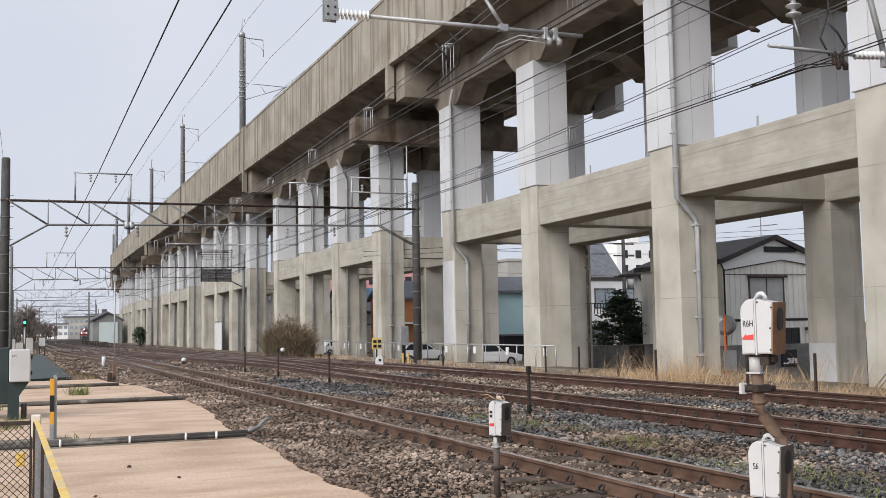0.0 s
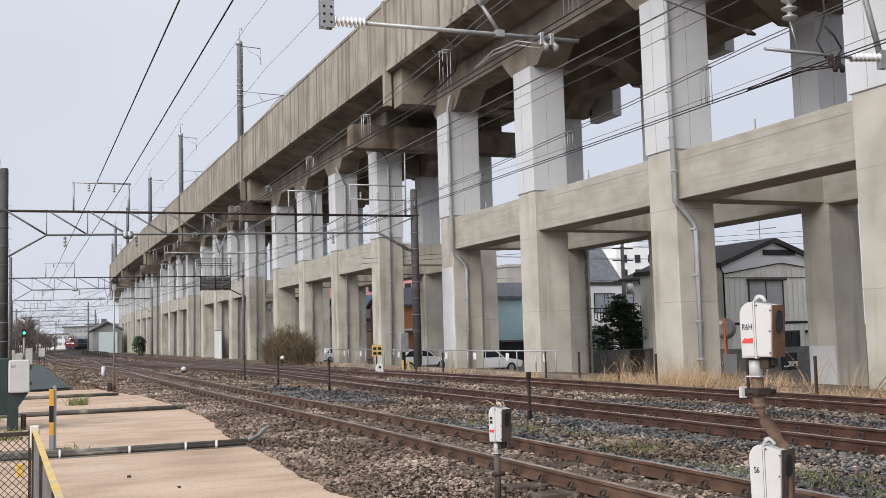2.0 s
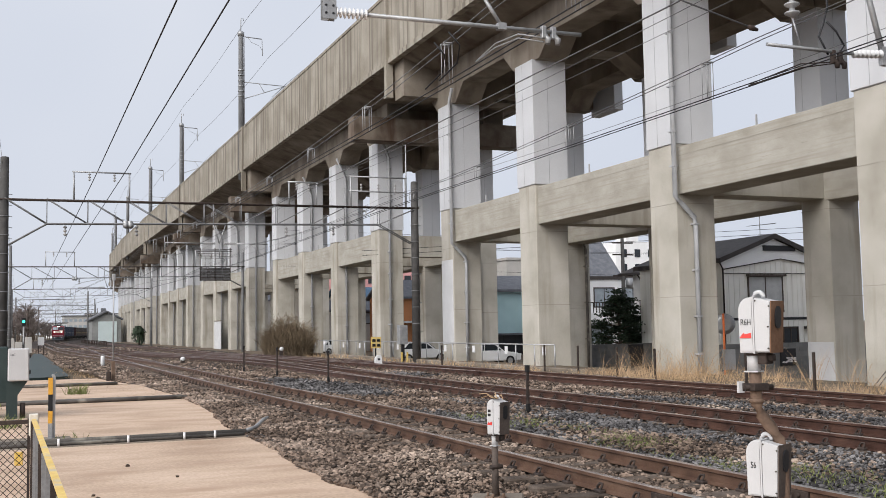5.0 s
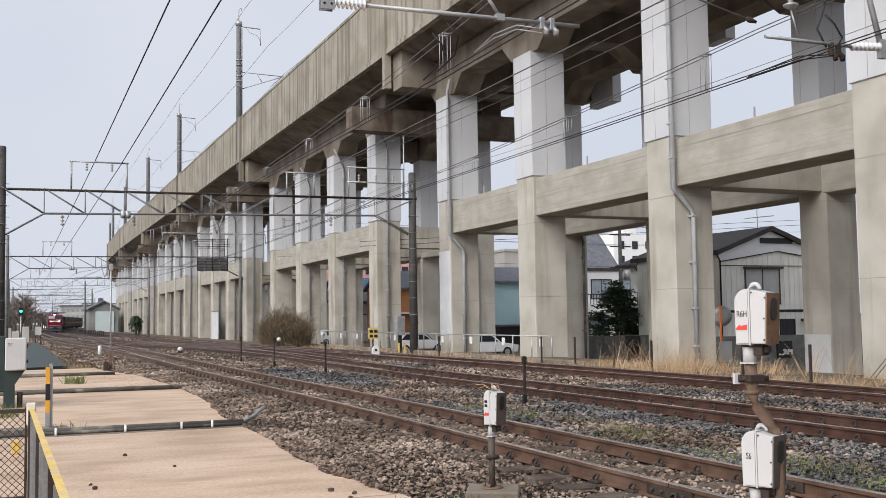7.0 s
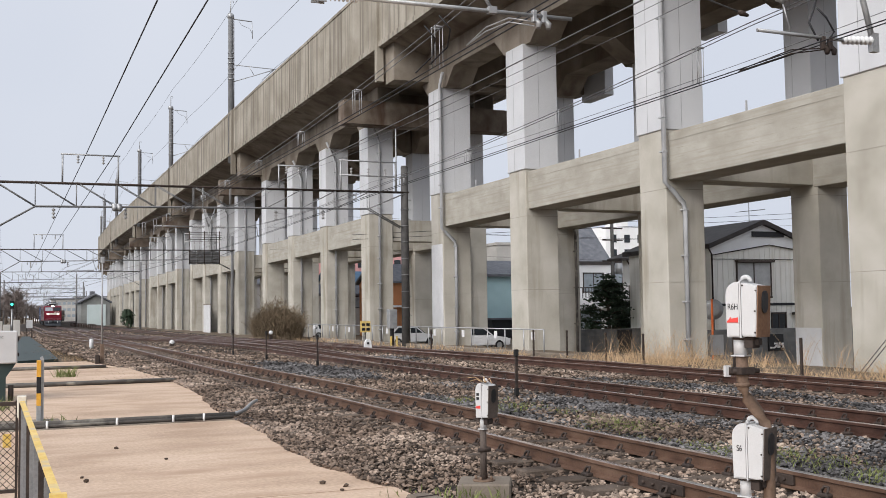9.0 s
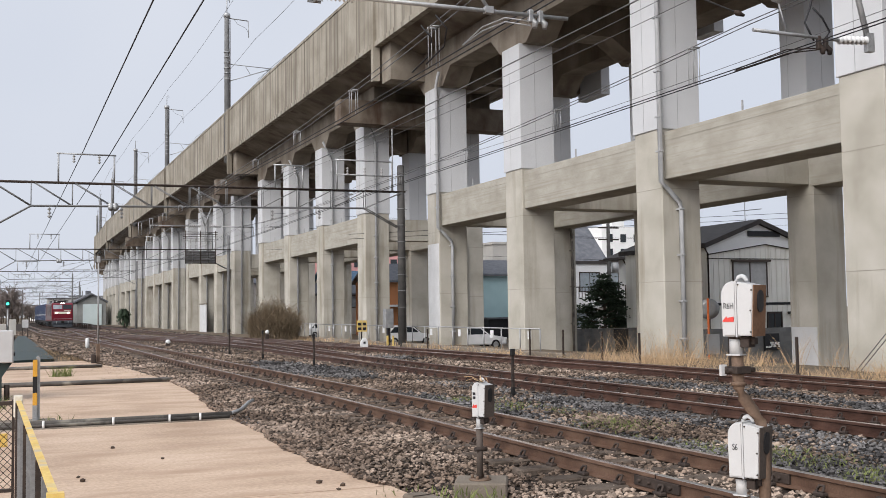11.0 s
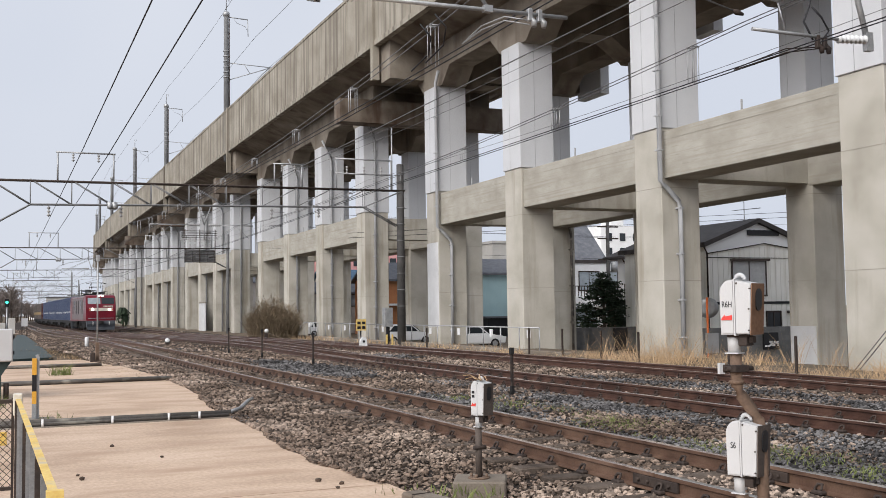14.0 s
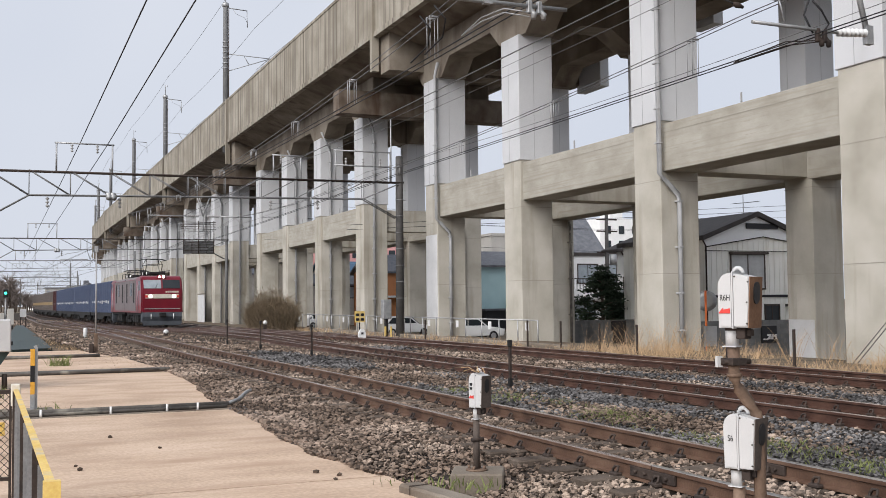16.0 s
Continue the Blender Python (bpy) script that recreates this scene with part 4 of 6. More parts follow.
def signals():
    t = thing("trackside_indicator", "white trackside indicator on a bent rusty pipe post", "railway signal", "trackside indicators", at=(0.012, -0.010, 0))
    indicator_head(t, (3.722, 4.56, 1.235), "R6H", True, RUSTFACE)
    path = [(3.708, 4.6, 1.14), (3.71, 4.6, 1.0), (3.712, 4.6, 0.955), (3.735, 4.594, 0.9), (3.79, 4.575, 0.82), (3.822, 4.565, 0.765), (3.835, 4.56, 0.7), (3.838, 4.56, -0.35)]
    part("post", tubes((path, 0.033), n=14), RUSTPIPE, t, "bent rust-brown pipe")
    bm = boxes((3.66, 3.76, 4.55, 4.65, 1.03, 1.07), bevel=0.004)
    tube(bm, [(3.64, 4.6, 1.05), (3.79, 4.56, 1.05)], 0.014, 8)
    tube(bm, [(3.64, 4.63, 1.05), (3.665, 4.62, 1.05)], 0.024, 6)
    part("clamp", bm, DARKSTEEL, t)
    part("tag", boxes((3.615, 3.65, 4.62, 4.64, 1.02, 1.08)), WHITEPAINT, t)
    part("clamp", tubes(([(3.71, 4.6, 0.965), (3.71, 4.6, 0.985)], 0.04), n=14), RUSTPIPE, t)
    t = thing("trackside_indicator", "white trackside indicator on a short post beside the rails", "railway signal", "trackside indicators", at=(0.015, 0.001, 0.012))
    indicator_head(t, (3.775, 4.6, 0.452), "S6", False, SHADEFACE)
    part("post", tubes(([(3.762, 4.638, 0.37), (3.762, 4.638, -0.35)], 0.034), n=14), RUSTPIPE, t)
    t = thing("trackside_indicator", "small white trackside indicator on a pipe over a concrete block", "railway signal", "trackside indicators")
    indicator_head(t, (4.055, 8.6, 0.425), "", True, SHADEFACE)
    part("post", tubes(([(4.038, 8.64, 0.34), (4.038, 8.64, -0.14)], 0.03), n=12), SHADEFACE, t)
    part("clamp", tubes(([(3.98, 8.62, 0.13), (4.1, 8.62, 0.13)], 0.02), n=8), DARKSTEEL, t)
    bm = tubes(([(4.038, 8.64, -0.15), (4.038, 8.64, -0.135)], 0.1), n=18)
    for k in range(4):
        a = radians(45 + 90 * k)
        tube(bm, [(4.038 + 0.075 * math.cos(a), 8.64 + 0.075 * math.sin(a), -0.14), (4.038 + 0.075 * math.cos(a), 8.64 + 0.075 * math.sin(a), -0.105)], 0.014, 6)
    part("base_plate", bm, RUSTPIPE, t)
    part("concrete_base", shift(boxes((-0.24, 0.24, -0.24, 0.24, -0.5, -0.15), bevel=0.015), pose(4.06, 8.66, 0, 0, 0, -28)), CONCRETE_OLD_SHADED, t)
    bm = bmesh.new()
    for k in range(7):
        a = random.uniform(0, 6.28)
        tube(bm, [(4.03, 8.55, 0.745), (4.03 + 0.09 * math.cos(a) - 0.03, 8.55 + 0.09 * math.sin(a), 0.77 + random.uniform(-0.01, 0.03)), (4.03 + 0.17 * math.cos(a) - 0.05, 8.55 + 0.12 * math.sin(a), 0.76 + random.uniform(-0.02, 0.04))], 0.004, 4)
    tagged(part("dry_twigs", bm, DRYGRASS), "dry twigs caught on top of the indicator", "twigs")


def yard_things():
    # pipes across the slabs
    t = thing("pipe_run", "dark weathered pipe with white clips across the slabs", "pipe", "pipe runs")
    part("pipe", tubes(([(-3.0, 15.95, -0.15), (0.5, 15.95, -0.14), (3.25, 15.95, -0.14)], 0.045), n=10), PIPE, t)
    part("pipe", tubes(([(-3.0, 15.82, -0.16), (3.2, 15.85, -0.16)], 0.026), n=8), PIPE, t)
    part("pipe_bed", boxes((-3, 3.25, 15.74, 16.08, -0.34, -0.185), bevel=0.02), CONCRETE_OLD_SHADED, t)
    for x in (0.55, 1.5, 2.3, 2.75):
        part("clip", tubes(([(x, 15.78, -0.2), (x, 15.78, -0.08)], 0.018), n=6), PORCELAIN, t)
    part("pipe", tubes(([(3.2, 15.95, -0.14), (3.45, 16.2, -0.1), (3.75, 17.0, -0.06), (3.95, 17.6, -0.08)], 0.03), n=8), GALV, t)
    for y, x1 in ((25.65, 3.75), (33.8, 2.85)):
        t = thing("pipe_run", "low dark cable duct across the slabs", "pipe", "pipe runs")
        part("duct", boxes((-2, x1, y - 0.16, y + 0.2, -0.4, -0.115), bevel=0.05), PIPE, t)
        part("pipe", tubes(([(-2, y - 0.22, -0.16), (x1, y - 0.22, -0.15)], 0.045), n=8), PIPE, t)
    # yellow and black post
    t = thing("warning_post", "orange and black striped steel post on the slab", "post")
    for z0, z1, mt in ((-0.2, 0.1, GALV), (0.1, 0.28, ORANGE), (0.28, 0.52, BLACK), (0.52, 0.76, ORANGE)):
        part("post_section", boxes((0.42, 0.48, 16.3, 16.42, z0, z1)), mt, t)
    bm = bmesh.new()
    prism(bm, [(0.48, -0.2), (0.52, -0.2), (0.52, 0.78), (0.5, 0.82), (0.46, 0.8), (0.48, 0.76)], 16.33, 16.39, "y")
    part("back_plate", bm, GALV, t)
    part("foot", boxes((-0.3, 0.75, 16.2, 16.6, -0.3, -0.12), bevel=0.02), CONCRETE_OLD_SHADED, t)
    # yellow topped rail running towards the camera and a wire mesh panel
    t = thing("safety_railing", "steel railing with a worn yellow top plate", "railing")
    bm = bmesh.new()
    p, q = Vector((0.125, 8.67, 0.75)), Vector((0.20, 4.35, 0.70))
    prism(bm, [(p.y, p.z - 0.012), (p.y, p.z), (q.y, q.z), (q.y, q.z - 0.012)], -0.016, 0.018, "x")
    for v in bm.verts:
        v.co.x += p.x + (q.x - p.x) * (p.y - v.co.y) / (p.y - q.y)
    part("top_plate", bm, YELLOW, t)
    for k in range(9):
        a = p.lerp(q, (k + 0.02) / 8)
        part("post", boxes((a.x - 0.022, a.x + 0.012, a.y - 0.025, a.y + 0.025, -0.2, 0.735 - 0.006 * k)), MASTGREY if k % 3 else DARKSTEEL, t)
    part("end_plate", boxes((0.17, 0.235, 4.3, 4.345, 0.2, 0.71)), YELLOW, t)
    part("corner_cap", boxes((0.09, 0.16, 8.65, 8.72, 0.62, 0.79), bevel=0.008), CREAM, t)
    t = thing("mesh_panel", "diamond wire mesh panel in a dark steel frame", "fence")
    bm = bmesh.new()
    step = 0.055
    for k in range(-12, 44):
        for sgn in (1, -1):
            # wires lean both ways and are cut by the frame
            x0, x1 = (-1.6 + k * step, -1.6 + k * step + 0.66) if sgn > 0 else (-1.6 + k * step + 0.66, -1.6 + k * step)
            za, zb = 0.06, 0.72
            if max(x0, x1) > 0.08:
                f = (0.08 - min(x0, x1)) / 0.66
                if f <= 0.02:
                    continue
                if x1 > x0:
                    x1, zb = 0.08, za + (zb - za) * f
                else:
                    x0, za = 0.08, zb - (zb - za) * f
            tube(bm, [(x0, 8.7 + 0.004 * sgn, za), (x1, 8.7 + 0.004 * sgn, zb)], 0.0026, 4)
    part("wire_mesh", bm, DARKSTEEL, t)
    part("frame", boxes((-1.7, 0.1, 8.68, 8.72, 0.715, 0.745), (-1.7, 0.1, 8.68, 8.72, 0.05, 0.075), (0.08, 0.1, 8.67, 8.73, -0.2, 0.755), (-1.7, -1.66, 8.67, 8.73, -0.2, 0.755)), DARKSTEEL, t)
    part("reflector", boxes((-0.02, 0.07, 12.55, 12.6, -0.05, 0.1), bevel=0.01), YELLOW, thing("kerb_marker", "small faded yellow marker on the slab", "marker"))
    # cabinets
    t = thing("relay_cabinet", "dark teal relay cabinet with a white box on a post", "cabinet")
    part("body", boxes((-1.6, -0.18, 21.7, 22.6, 0.1, 1.17), bevel=0.02), TEAL, t)
    wb = part("white_box", boxes((-0.18, 0.2, 21.4, 21.75, 0.52, 1.14), bevel=0.02), WHITEPAINT, t, "white painted switch box")
    for z in (0.65, 0.95):
        part("hinge", boxes((0.2, 0.23, 21.45, 21.55, z, z + 0.07)), BLACK, wb)
    lettering("DC", 0.06, BLACK, wb, pose(-0.09, 21.397, 1.0, 90, 0, 0))
    bm = bmesh.new()
    prism(bm, [(-0.2, -0.2), (0.0, -0.2), (0.0, 0.25), (0.18, 0.52), (-0.2, 0.52)], 21.5, 21.7, "y")
    part("stand", bm, TEAL, t)
    part("conduit", tubes(([(0.09, 21.6, -0.2), (0.09, 21.6, 0.1)], 0.05), n=8), DARKSTEEL, t)
    # green ground sheet
    bm = bmesh.new()
    prism(bm, [(0.4, 42.0), (1.85, 43.0), (1.9, 60), (1.75, 95), (1.2, 95), (0.3, 60)], -0.8, -0.24, "z")
    tagged(part("ground_sheet", bm, TEAL), "dark green weed-control sheet on the ground", "ground sheet")
    # slim pole, bollard and sign
    t = thing("slim_pole", "thin grey pole with a rusty foot beside the slab", "pole")
    part("foot", boxes((2.93, 3.05, 36.9, 37.02, -0.3, 0.45), bevel=0.01), RUSTPIPE, t)
    part("shaft", tubes(([(2.99, 36.96, 0.4), (2.99, 36.96, 3.3)], 0.027), n=8), GALV, t)
    part("head", boxes((2.93, 3.06, 36.92, 37.0, 3.2, 3.42), bevel=0.02), GALV, t)
    part("block", boxes((2.75, 2.9, 36.6, 36.85, -0.3, 0.1), bevel=0.02), DARKSTEEL, t)
    t = thing("bollard", "short white plastic bollard on the ballast shoulder", "bollard")
    part("shaft", tubes(([(3.9, 54.5, -0.36), (3.9, 54.5, 0.24), (3.9, 54.5, 0.28)], [0.1, 0.1, 0.07]), n=12), PORCELAIN, t)
    t = thing("sign_board", "small white board on two dark legs", "sign")
    part("board", boxes((1.55, 2.05, 96.9, 96.95, 0.45, 1.15)), WHITEPAINT, t)
    for x in (1.6, 2.0):
        part("leg", boxes((x - 0.04, x + 0.04, 96.96, 97.02, -0.8, 0.5)), DARKSTEEL, t)
    # an old kerb block at the corner of the slab, with a wire tied round it
    t = thing("kerb_block", "old grey concrete kerb block with a wire tied round it", "kerb")
    part("block", shift(boxes((0.0, 1.3, -0.1, 0.1, -0.4, 0.0), bevel=0.02), pose(3.2, 8.22, -0.13, 0, 0, -80)), CONCRETE_OLD_SHADED, t)
    part("tie_wire", shift(tubes(([(0.2, -0.106, -0.12), (0.2, -0.106, 0.006), (0.2, 0.106, 0.006), (0.2, 0.106, -0.2)], 0.005), n=5), pose(3.2, 8.22, -0.13, 0, 0, -80)), DARKSTEEL, t)
    # stones lying on the slab
    rng = random.Random(5)
    spots = [(1.24, 13.07), (1.65, 11.83), (0.71, 10.88), (0.73, 10.6), (2.75, 9.44), (2.9, 9.19), (2.8, 9.0)]
    for x, y in spots:
        bm = bmesh.new()
        bmesh.ops.create_icosphere(bm, subdivisions=1, radius=1)
        s = rng.uniform(0.02, 0.036)
        for v in bm.verts:
            v.co *= s * rng.uniform(0.7, 1.2)
            v.co.z *= 0.7
        shift(bm, pose(x, y, -0.2 + s * 0.45))
        tagged(part("loose_stone", bm, PEBBLE), "small dark stone lying on the slab", "stone", "stones on the slab")


def blades(bm, x, y, z, n, spread, h0, h1, w, rng, lean=0.4):
    for k in range(n):
        a, r = rng.uniform(0, 6.28), spread * math.sqrt(rng.random())
        bx, by = x + r * math.cos(a), y + r * math.sin(a)
        h, d = rng.uniform(h0, h1), rng.uniform(0, 6.28)
        lx, ly = lean * h * math.cos(d) * rng.random(), lean * h * math.sin(d) * rng.random()
        px, py = -math.sin(d + 1.2) * w, math.cos(d + 1.2) * w
        v = [bm.verts.new(c) for c in ((bx - px, by - py, z), (bx + px, by + py, z), (bx + lx * 0.45 + px * 0.7, by + ly * 0.45 + py * 0.7, z + h * 0.6), (bx + lx * 0.45 - px * 0.7, by + ly * 0.45 - py * 0.7, z + h * 0.6), (bx + lx, by + ly, z + h))]
        bm.faces.new((v[0], v[1], v[2], v[3]))
        bm.faces.new((v[3], v[2], v[4]))


def plants():
    rng = random.Random(11)
    bm = bmesh.new()
    for k in range(1150):
        y = rng.uniform(13, 37)
        x = 16.2 + 5.6 * rng.random() ** 1.1
        thick = noise.noise((x * 0.35, y * 0.3, 4)) + (0.35 if 24 < y < 30 or y < 19 else -0.15)
        if thick < -0.05:
            continue
        blades(bm, x, y, -0.38, rng.randint(5, 11), 0.3, 0.08, 0.2 + 0.72 * min(0.8, thick + 0.1), 0.0055, rng, 1.3)
    for k in range(60):
        blades(bm, rng.uniform(17, 21), rng.choice((27.5, 28.3, 22.0, 16.5)) + rng.gauss(0, 0.5), -0.38, 7, 0.25, 0.5, 1.35, 0.006, rng, 0.9)
    for k in range(160):
        blades(bm, rng.uniform(16.6, 19.2), rng.uniform(36, 70), -0.38, 6, 0.3, 0.1, 0.4, 0.01, rng, 0.8)
    weeds = bmesh.new()
    for k in range(1500):
        y = rng.uniform(26, 95)
        blades(weeds if k % 3 else bm, 3.1 - 1.1 * smooth(34, 60, y) + rng.gauss(0, 0.55), y, -0.3 + sink(y), 6, 0.4, 0.03, 0.16, 0.008, rng, 1.6)
    tagged(part("dry_weeds", weeds, DRYBUSH), "low dry brown weeds on the ballast shoulder", "weeds", kind="stuff")
    tagged(part("dry_grass", bm, DRYGRASS), "tall straw-coloured dry grass along the siding", "grass", kind="stuff")
    bm = bmesh.new()
    for k in range(300):
        x, y = rng.gauss(7.5, 0.3), rng.uniform(6, 17)
        if noise.noise((x * 0.9, y * 0.45, 9)) > -0.1:
            blades(bm, x, y, -0.18, 16, 0.2, 0.025, 0.09, 0.006, rng, 1.2)
    for x, y, n, h in ((1.45, 29.3, 160, 0.35), (0.7, 16.3, 30, 0.2), (-0.2, 19.5, 90, 0.3), (3.55, 8.3, 30, 0.09), (3.75, 8.2, 34, 0.12), (3.3, 8.6, 24, 0.08), (-0.6, 24.5, 90, 0.3)):
        blades(bm, x, y, -0.22, n, 0.3, h * 0.3, h, 0.008, rng, 1.0)
    tagged(part("weeds", bm, GREENGRASS), "low green weeds between the tracks and slabs", "weeds", kind="stuff")
    # a tall dry bush against the columns
    bm = bmesh.new()
    for k in range(4600):
        a, r = rng.uniform(0, 6.28), 2.0 * math.sqrt(rng.random())
        x, y = 16.9 + 0.7 * r * math.cos(a), 69 + 1.75 * r * math.sin(a)
        h = (3.0 - 0.75 * r) * rng.uniform(0.5, 1.1)
        h *= 1 + 0.25 * noise.noise((x * 1.3, y * 0.8, 3))
        blades(bm, x, y, -0.4, 1, 0.05, h * 0.7, h, 0.011, rng, 1.0)
        if k % 3:
            z = rng.uniform(0.2, max(0.4, h - 0.3))
            blades(bm, x, y, z, 2, 0.3, 0.15, 0.5, 0.02, rng, 2.4)
    t = thing("dry_bush", "tall dry brown bush leaning against the viaduct columns", "bush")
    part("foliage", bm, DRYBUSH, t)
    # an evergreen behind the viaduct and a dark shrub far along it
    tree((34.3, 55.0, -1.1), 4.5, 2.3, 9000, LEAF, "dark evergreen garden tree behind a block wall", 3)
    tree((36.2, 56.0, -1.1), 3.2, 1.6, 3000, LEAF, "dark green shrub beside the garden wall", 4)
    palm((16.5, 160.0, -0.65))


def palm(at):
    rng = random.Random(6)
    t = thing("palm_tree", "small dark palm with drooping fronds beside the viaduct", "tree", at=at)
    part("trunk", tubes(([(0, 0, 0), (0.06, 0, 1.2), (0, 0, 2.6)], [0.2, 0.16, 0.14]), n=8), BARK, t)
    bm = bmesh.new()
    for k in range(90):
        a, up = rng.uniform(0, 6.28), rng.uniform(-0.5, 1.0)
        side = Vector((-math.sin(a), math.cos(a), 0)) * 0.05
        base = Vector((0, 0, rng.uniform(2.3, 2.9)))
        reach = rng.uniform(0.7, 1.15)
        prev = base
        for j in range(1, 5):
            q = base + Vector((math.cos(a) * reach * j / 4, math.sin(a) * reach * j / 4, up * 0.35 * j - 0.09 * j * j))
            bm.faces.new([bm.verts.new(c) for c in (prev - side, prev + side, q + side, q - side)])
            for sgn in (-1, 1):
                tip = q + side * sgn * rng.uniform(3, 6) - Vector((0, 0, rng.uniform(0.05, 0.2)))
                bm.faces.new([bm.verts.new(c) for c in (prev, q, tip)])
            prev = q
    part("fronds", bm, LEAF, t)


def tree(at, height, radius, leaves, mat, label, seed):
    rng = random.Random(seed)
    t = thing("tree", label, "tree", at=at)
    bm = bmesh.new()
    tube(bm, [(0, 0, -0.1), (0.05, 0, height * 0.4), (-0.05, 0.04, height * 0.9)], [0.16, 0.11, 0.03], 8)
    tips = []
    for k in range(34):
        a, z = 2.4 * k + rng.uniform(-0.4, 0.4), height * (0.2 + 0.72 * k / 34)
        r = radius * (0.2 + 0.95 * (1 - z / height)) * rng.uniform(0.55, 1.15)
        tip = (r * math.cos(a), r * math.sin(a), z + 0.12)
        tube(bm, [(0, 0, z - 0.2), (tip[0] * 0.5, tip[1] * 0.5, z), tip], [0.05, 0.035, 0.015], 5)
        tips.append(tip)
    tips += [(0, 0, height), (0, 0, height * 0.75), (0, 0, height * 0.5), (0.2, 0.1, height * 0.88)]
    part("trunk", bm, BARK, t)
    bm = bmesh.new()
    for k in range(leaves):
        c = rng.choice(tips)
        s = rng.uniform(0.45, 1.05)
        p = Vector((rng.gauss(c[0] * s, radius * 0.11), rng.gauss(c[1] * s, radius * 0.11), rng.gauss(c[2], height * 0.018)))
        n = Vector((rng.gauss(0, 1), rng.gauss(0, 1), rng.gauss(0.5, 1))).normalized()
        u = n.cross(Vector((0.3, 0.2, 1))).normalized() * rng.uniform(0.05, 0.12)
        w = n.cross(u).normalized() * u.length * 0.5
        bm.faces.new([bm.verts.new(p + q) for q in (-u, w * 0.8, u, -w)])
    part("crown", bm, mat, t)


def track_posts():
    for x, y, h in ((8.42, 16.6, 0.98), (9.0 - 0.6, 29.4, 1.05), (8.1, 34.6, 1.1), (7.9, 39.2, 1.1)):
        t = thing("steel_stake", "dark rusty steel stake between the tracks", "stake", "stakes between the tracks")
        part("stake", boxes((x - 0.024, x + 0.024, y - 0.024, y + 0.024, -0.35, h - 0.28), bevel=0.005), DARKSTEEL, t)
        part("cap", boxes((x - 0.036, x + 0.036, y - 0.036, y + 0.036, h - 0.4, h - 0.28), bevel=0.006), LOCODARK, t)
        part("collar", boxes((x - 0.035, x + 0.035, y - 0.035, y + 0.035, -0.12, 0.02), bevel=0.006), LOCODARK, t)
    for a, b in (((8.42, 16.6, 0.6), (8.3, 20.5, -0.12)), ((8.4, 29.4, 0.7), (8.9, 25.0, 0.0)), ((8.1, 34.6, 0.76), (8.4, 29.4, 0.55)), ((7.9, 39.2, 0.76), (8.1, 34.6, 0.6))):
        m = ((a[0] + b[0]) / 2, (a[1] + b[1]) / 2, (a[2] + b[2]) / 2 - 0.12)
        tagged(part("rope", tubes(([a, m, b], 0.005), n=5), ROPE), "slack greyed rope strung from stake to stake", "rope", "ropes between the stakes")
    for k in range(2):
        tagged(part("guy_wire", tubes(([(18.35 + 0.15 * k, 18.8, -0.42), (22.4 + 0.15 * k, 16.6, 5.2)], 0.012), n=5), GREYWIRE), "thin steel guy wire anchored in the grass", "wire", "guy wires")
    for x, y in ((17.6, 26.3), (17.9, 28.9), (17.2, 21.6), (17.6, 19.6), (16.9, 15.6), (18.8, 33), (18.7, 35.4), (16.4, 40.2)):
        t = thing("steel_stake", "thin dark steel stake in the dry grass", "stake", "stakes along the siding")
        part("stake", boxes((x - 0.03, x + 0.03, y - 0.03, y + 0.03, -0.45, 0.65), bevel=0.005), DARKSTEEL, t)
    t = thing("kilometre_stone", "white painted stone marker beside the rails", "marker")
    bm = bmesh.new()
    prism(bm, [(13.45, -0.35), (13.78, -0.35), (13.76, 0.2), (13.69, 0.32), (13.57, 0.32), (13.48, 0.18)], 40.2, 40.34, "y")
    part("stone", bm, PORCELAIN, t)
    part("writing_bar", boxes((13.57, 13.66, 40.185, 40.199, 0.1, 0.19)), BLACK, t)
    t = thing("switch_lamp", "round white switch lamp on a dark stand", "railway signal")
    bm = bmesh.new()
    bmesh.ops.create_uvsphere(bm, u_segments=14, v_segments=8, radius=0.13)
    part("lamp", shift(bm, pose(14.9, 62.5, 0.25)), PORCELAIN, t)
    part("stand", boxes((14.8, 15.0, 62.45, 62.65, -0.4, 0.12)), DARKSTEEL, t)
    t = thing("switch_lamp", "low round white lamp between the tracks", "railway signal")
    bm = bmesh.new()
    bmesh.ops.create_uvsphere(bm, u_segments=14, v_segments=8, radius=0.13)
    part("lamp", shift(bm, pose(7.7, 53.6, 0.02)), PORCELAIN, t)
    part("stand", boxes((7.6, 7.8, 53.5, 53.7, -0.3, 0.0)), DARKSTEEL, t)
    t = thing("warning_sign", "yellow square sign with four dark panels on a post", "sign")
    part("board", boxes((17.3, 17.85, 52.3, 52.34, 0.35, 0.95)), YELLOW, t)
    for i in range(2):
        for j in range(2):
            part("writing_bar", boxes((17.36 + 0.26 * i, 17.54 + 0.26 * i, 52.28, 52.3, 0.44 + 0.25 * j, 0.58 + 0.25 * j)), BLACK, t)
    part("post", boxes((17.54, 17.6, 52.35, 52.4, -0.4, 0.95)), BLACK, t)
    t = thing("equipment_cabinet", "grey steel equipment cabinet on a yellow-striped base", "cabinet")
    part("body", boxes((18.3, 18.75, 50.6, 51.0, 0.55, 1.55), bevel=0.02), GALV, t)
    part("stand", boxes((18.45, 18.6, 50.7, 50.9, -0.4, 0.56)), BLACK, t)
    for x in (18.35, 18.66):
        part("base_post", boxes((x, x + 0.08, 50.55, 50.63, -0.4, 0.15)), YELLOW, t)


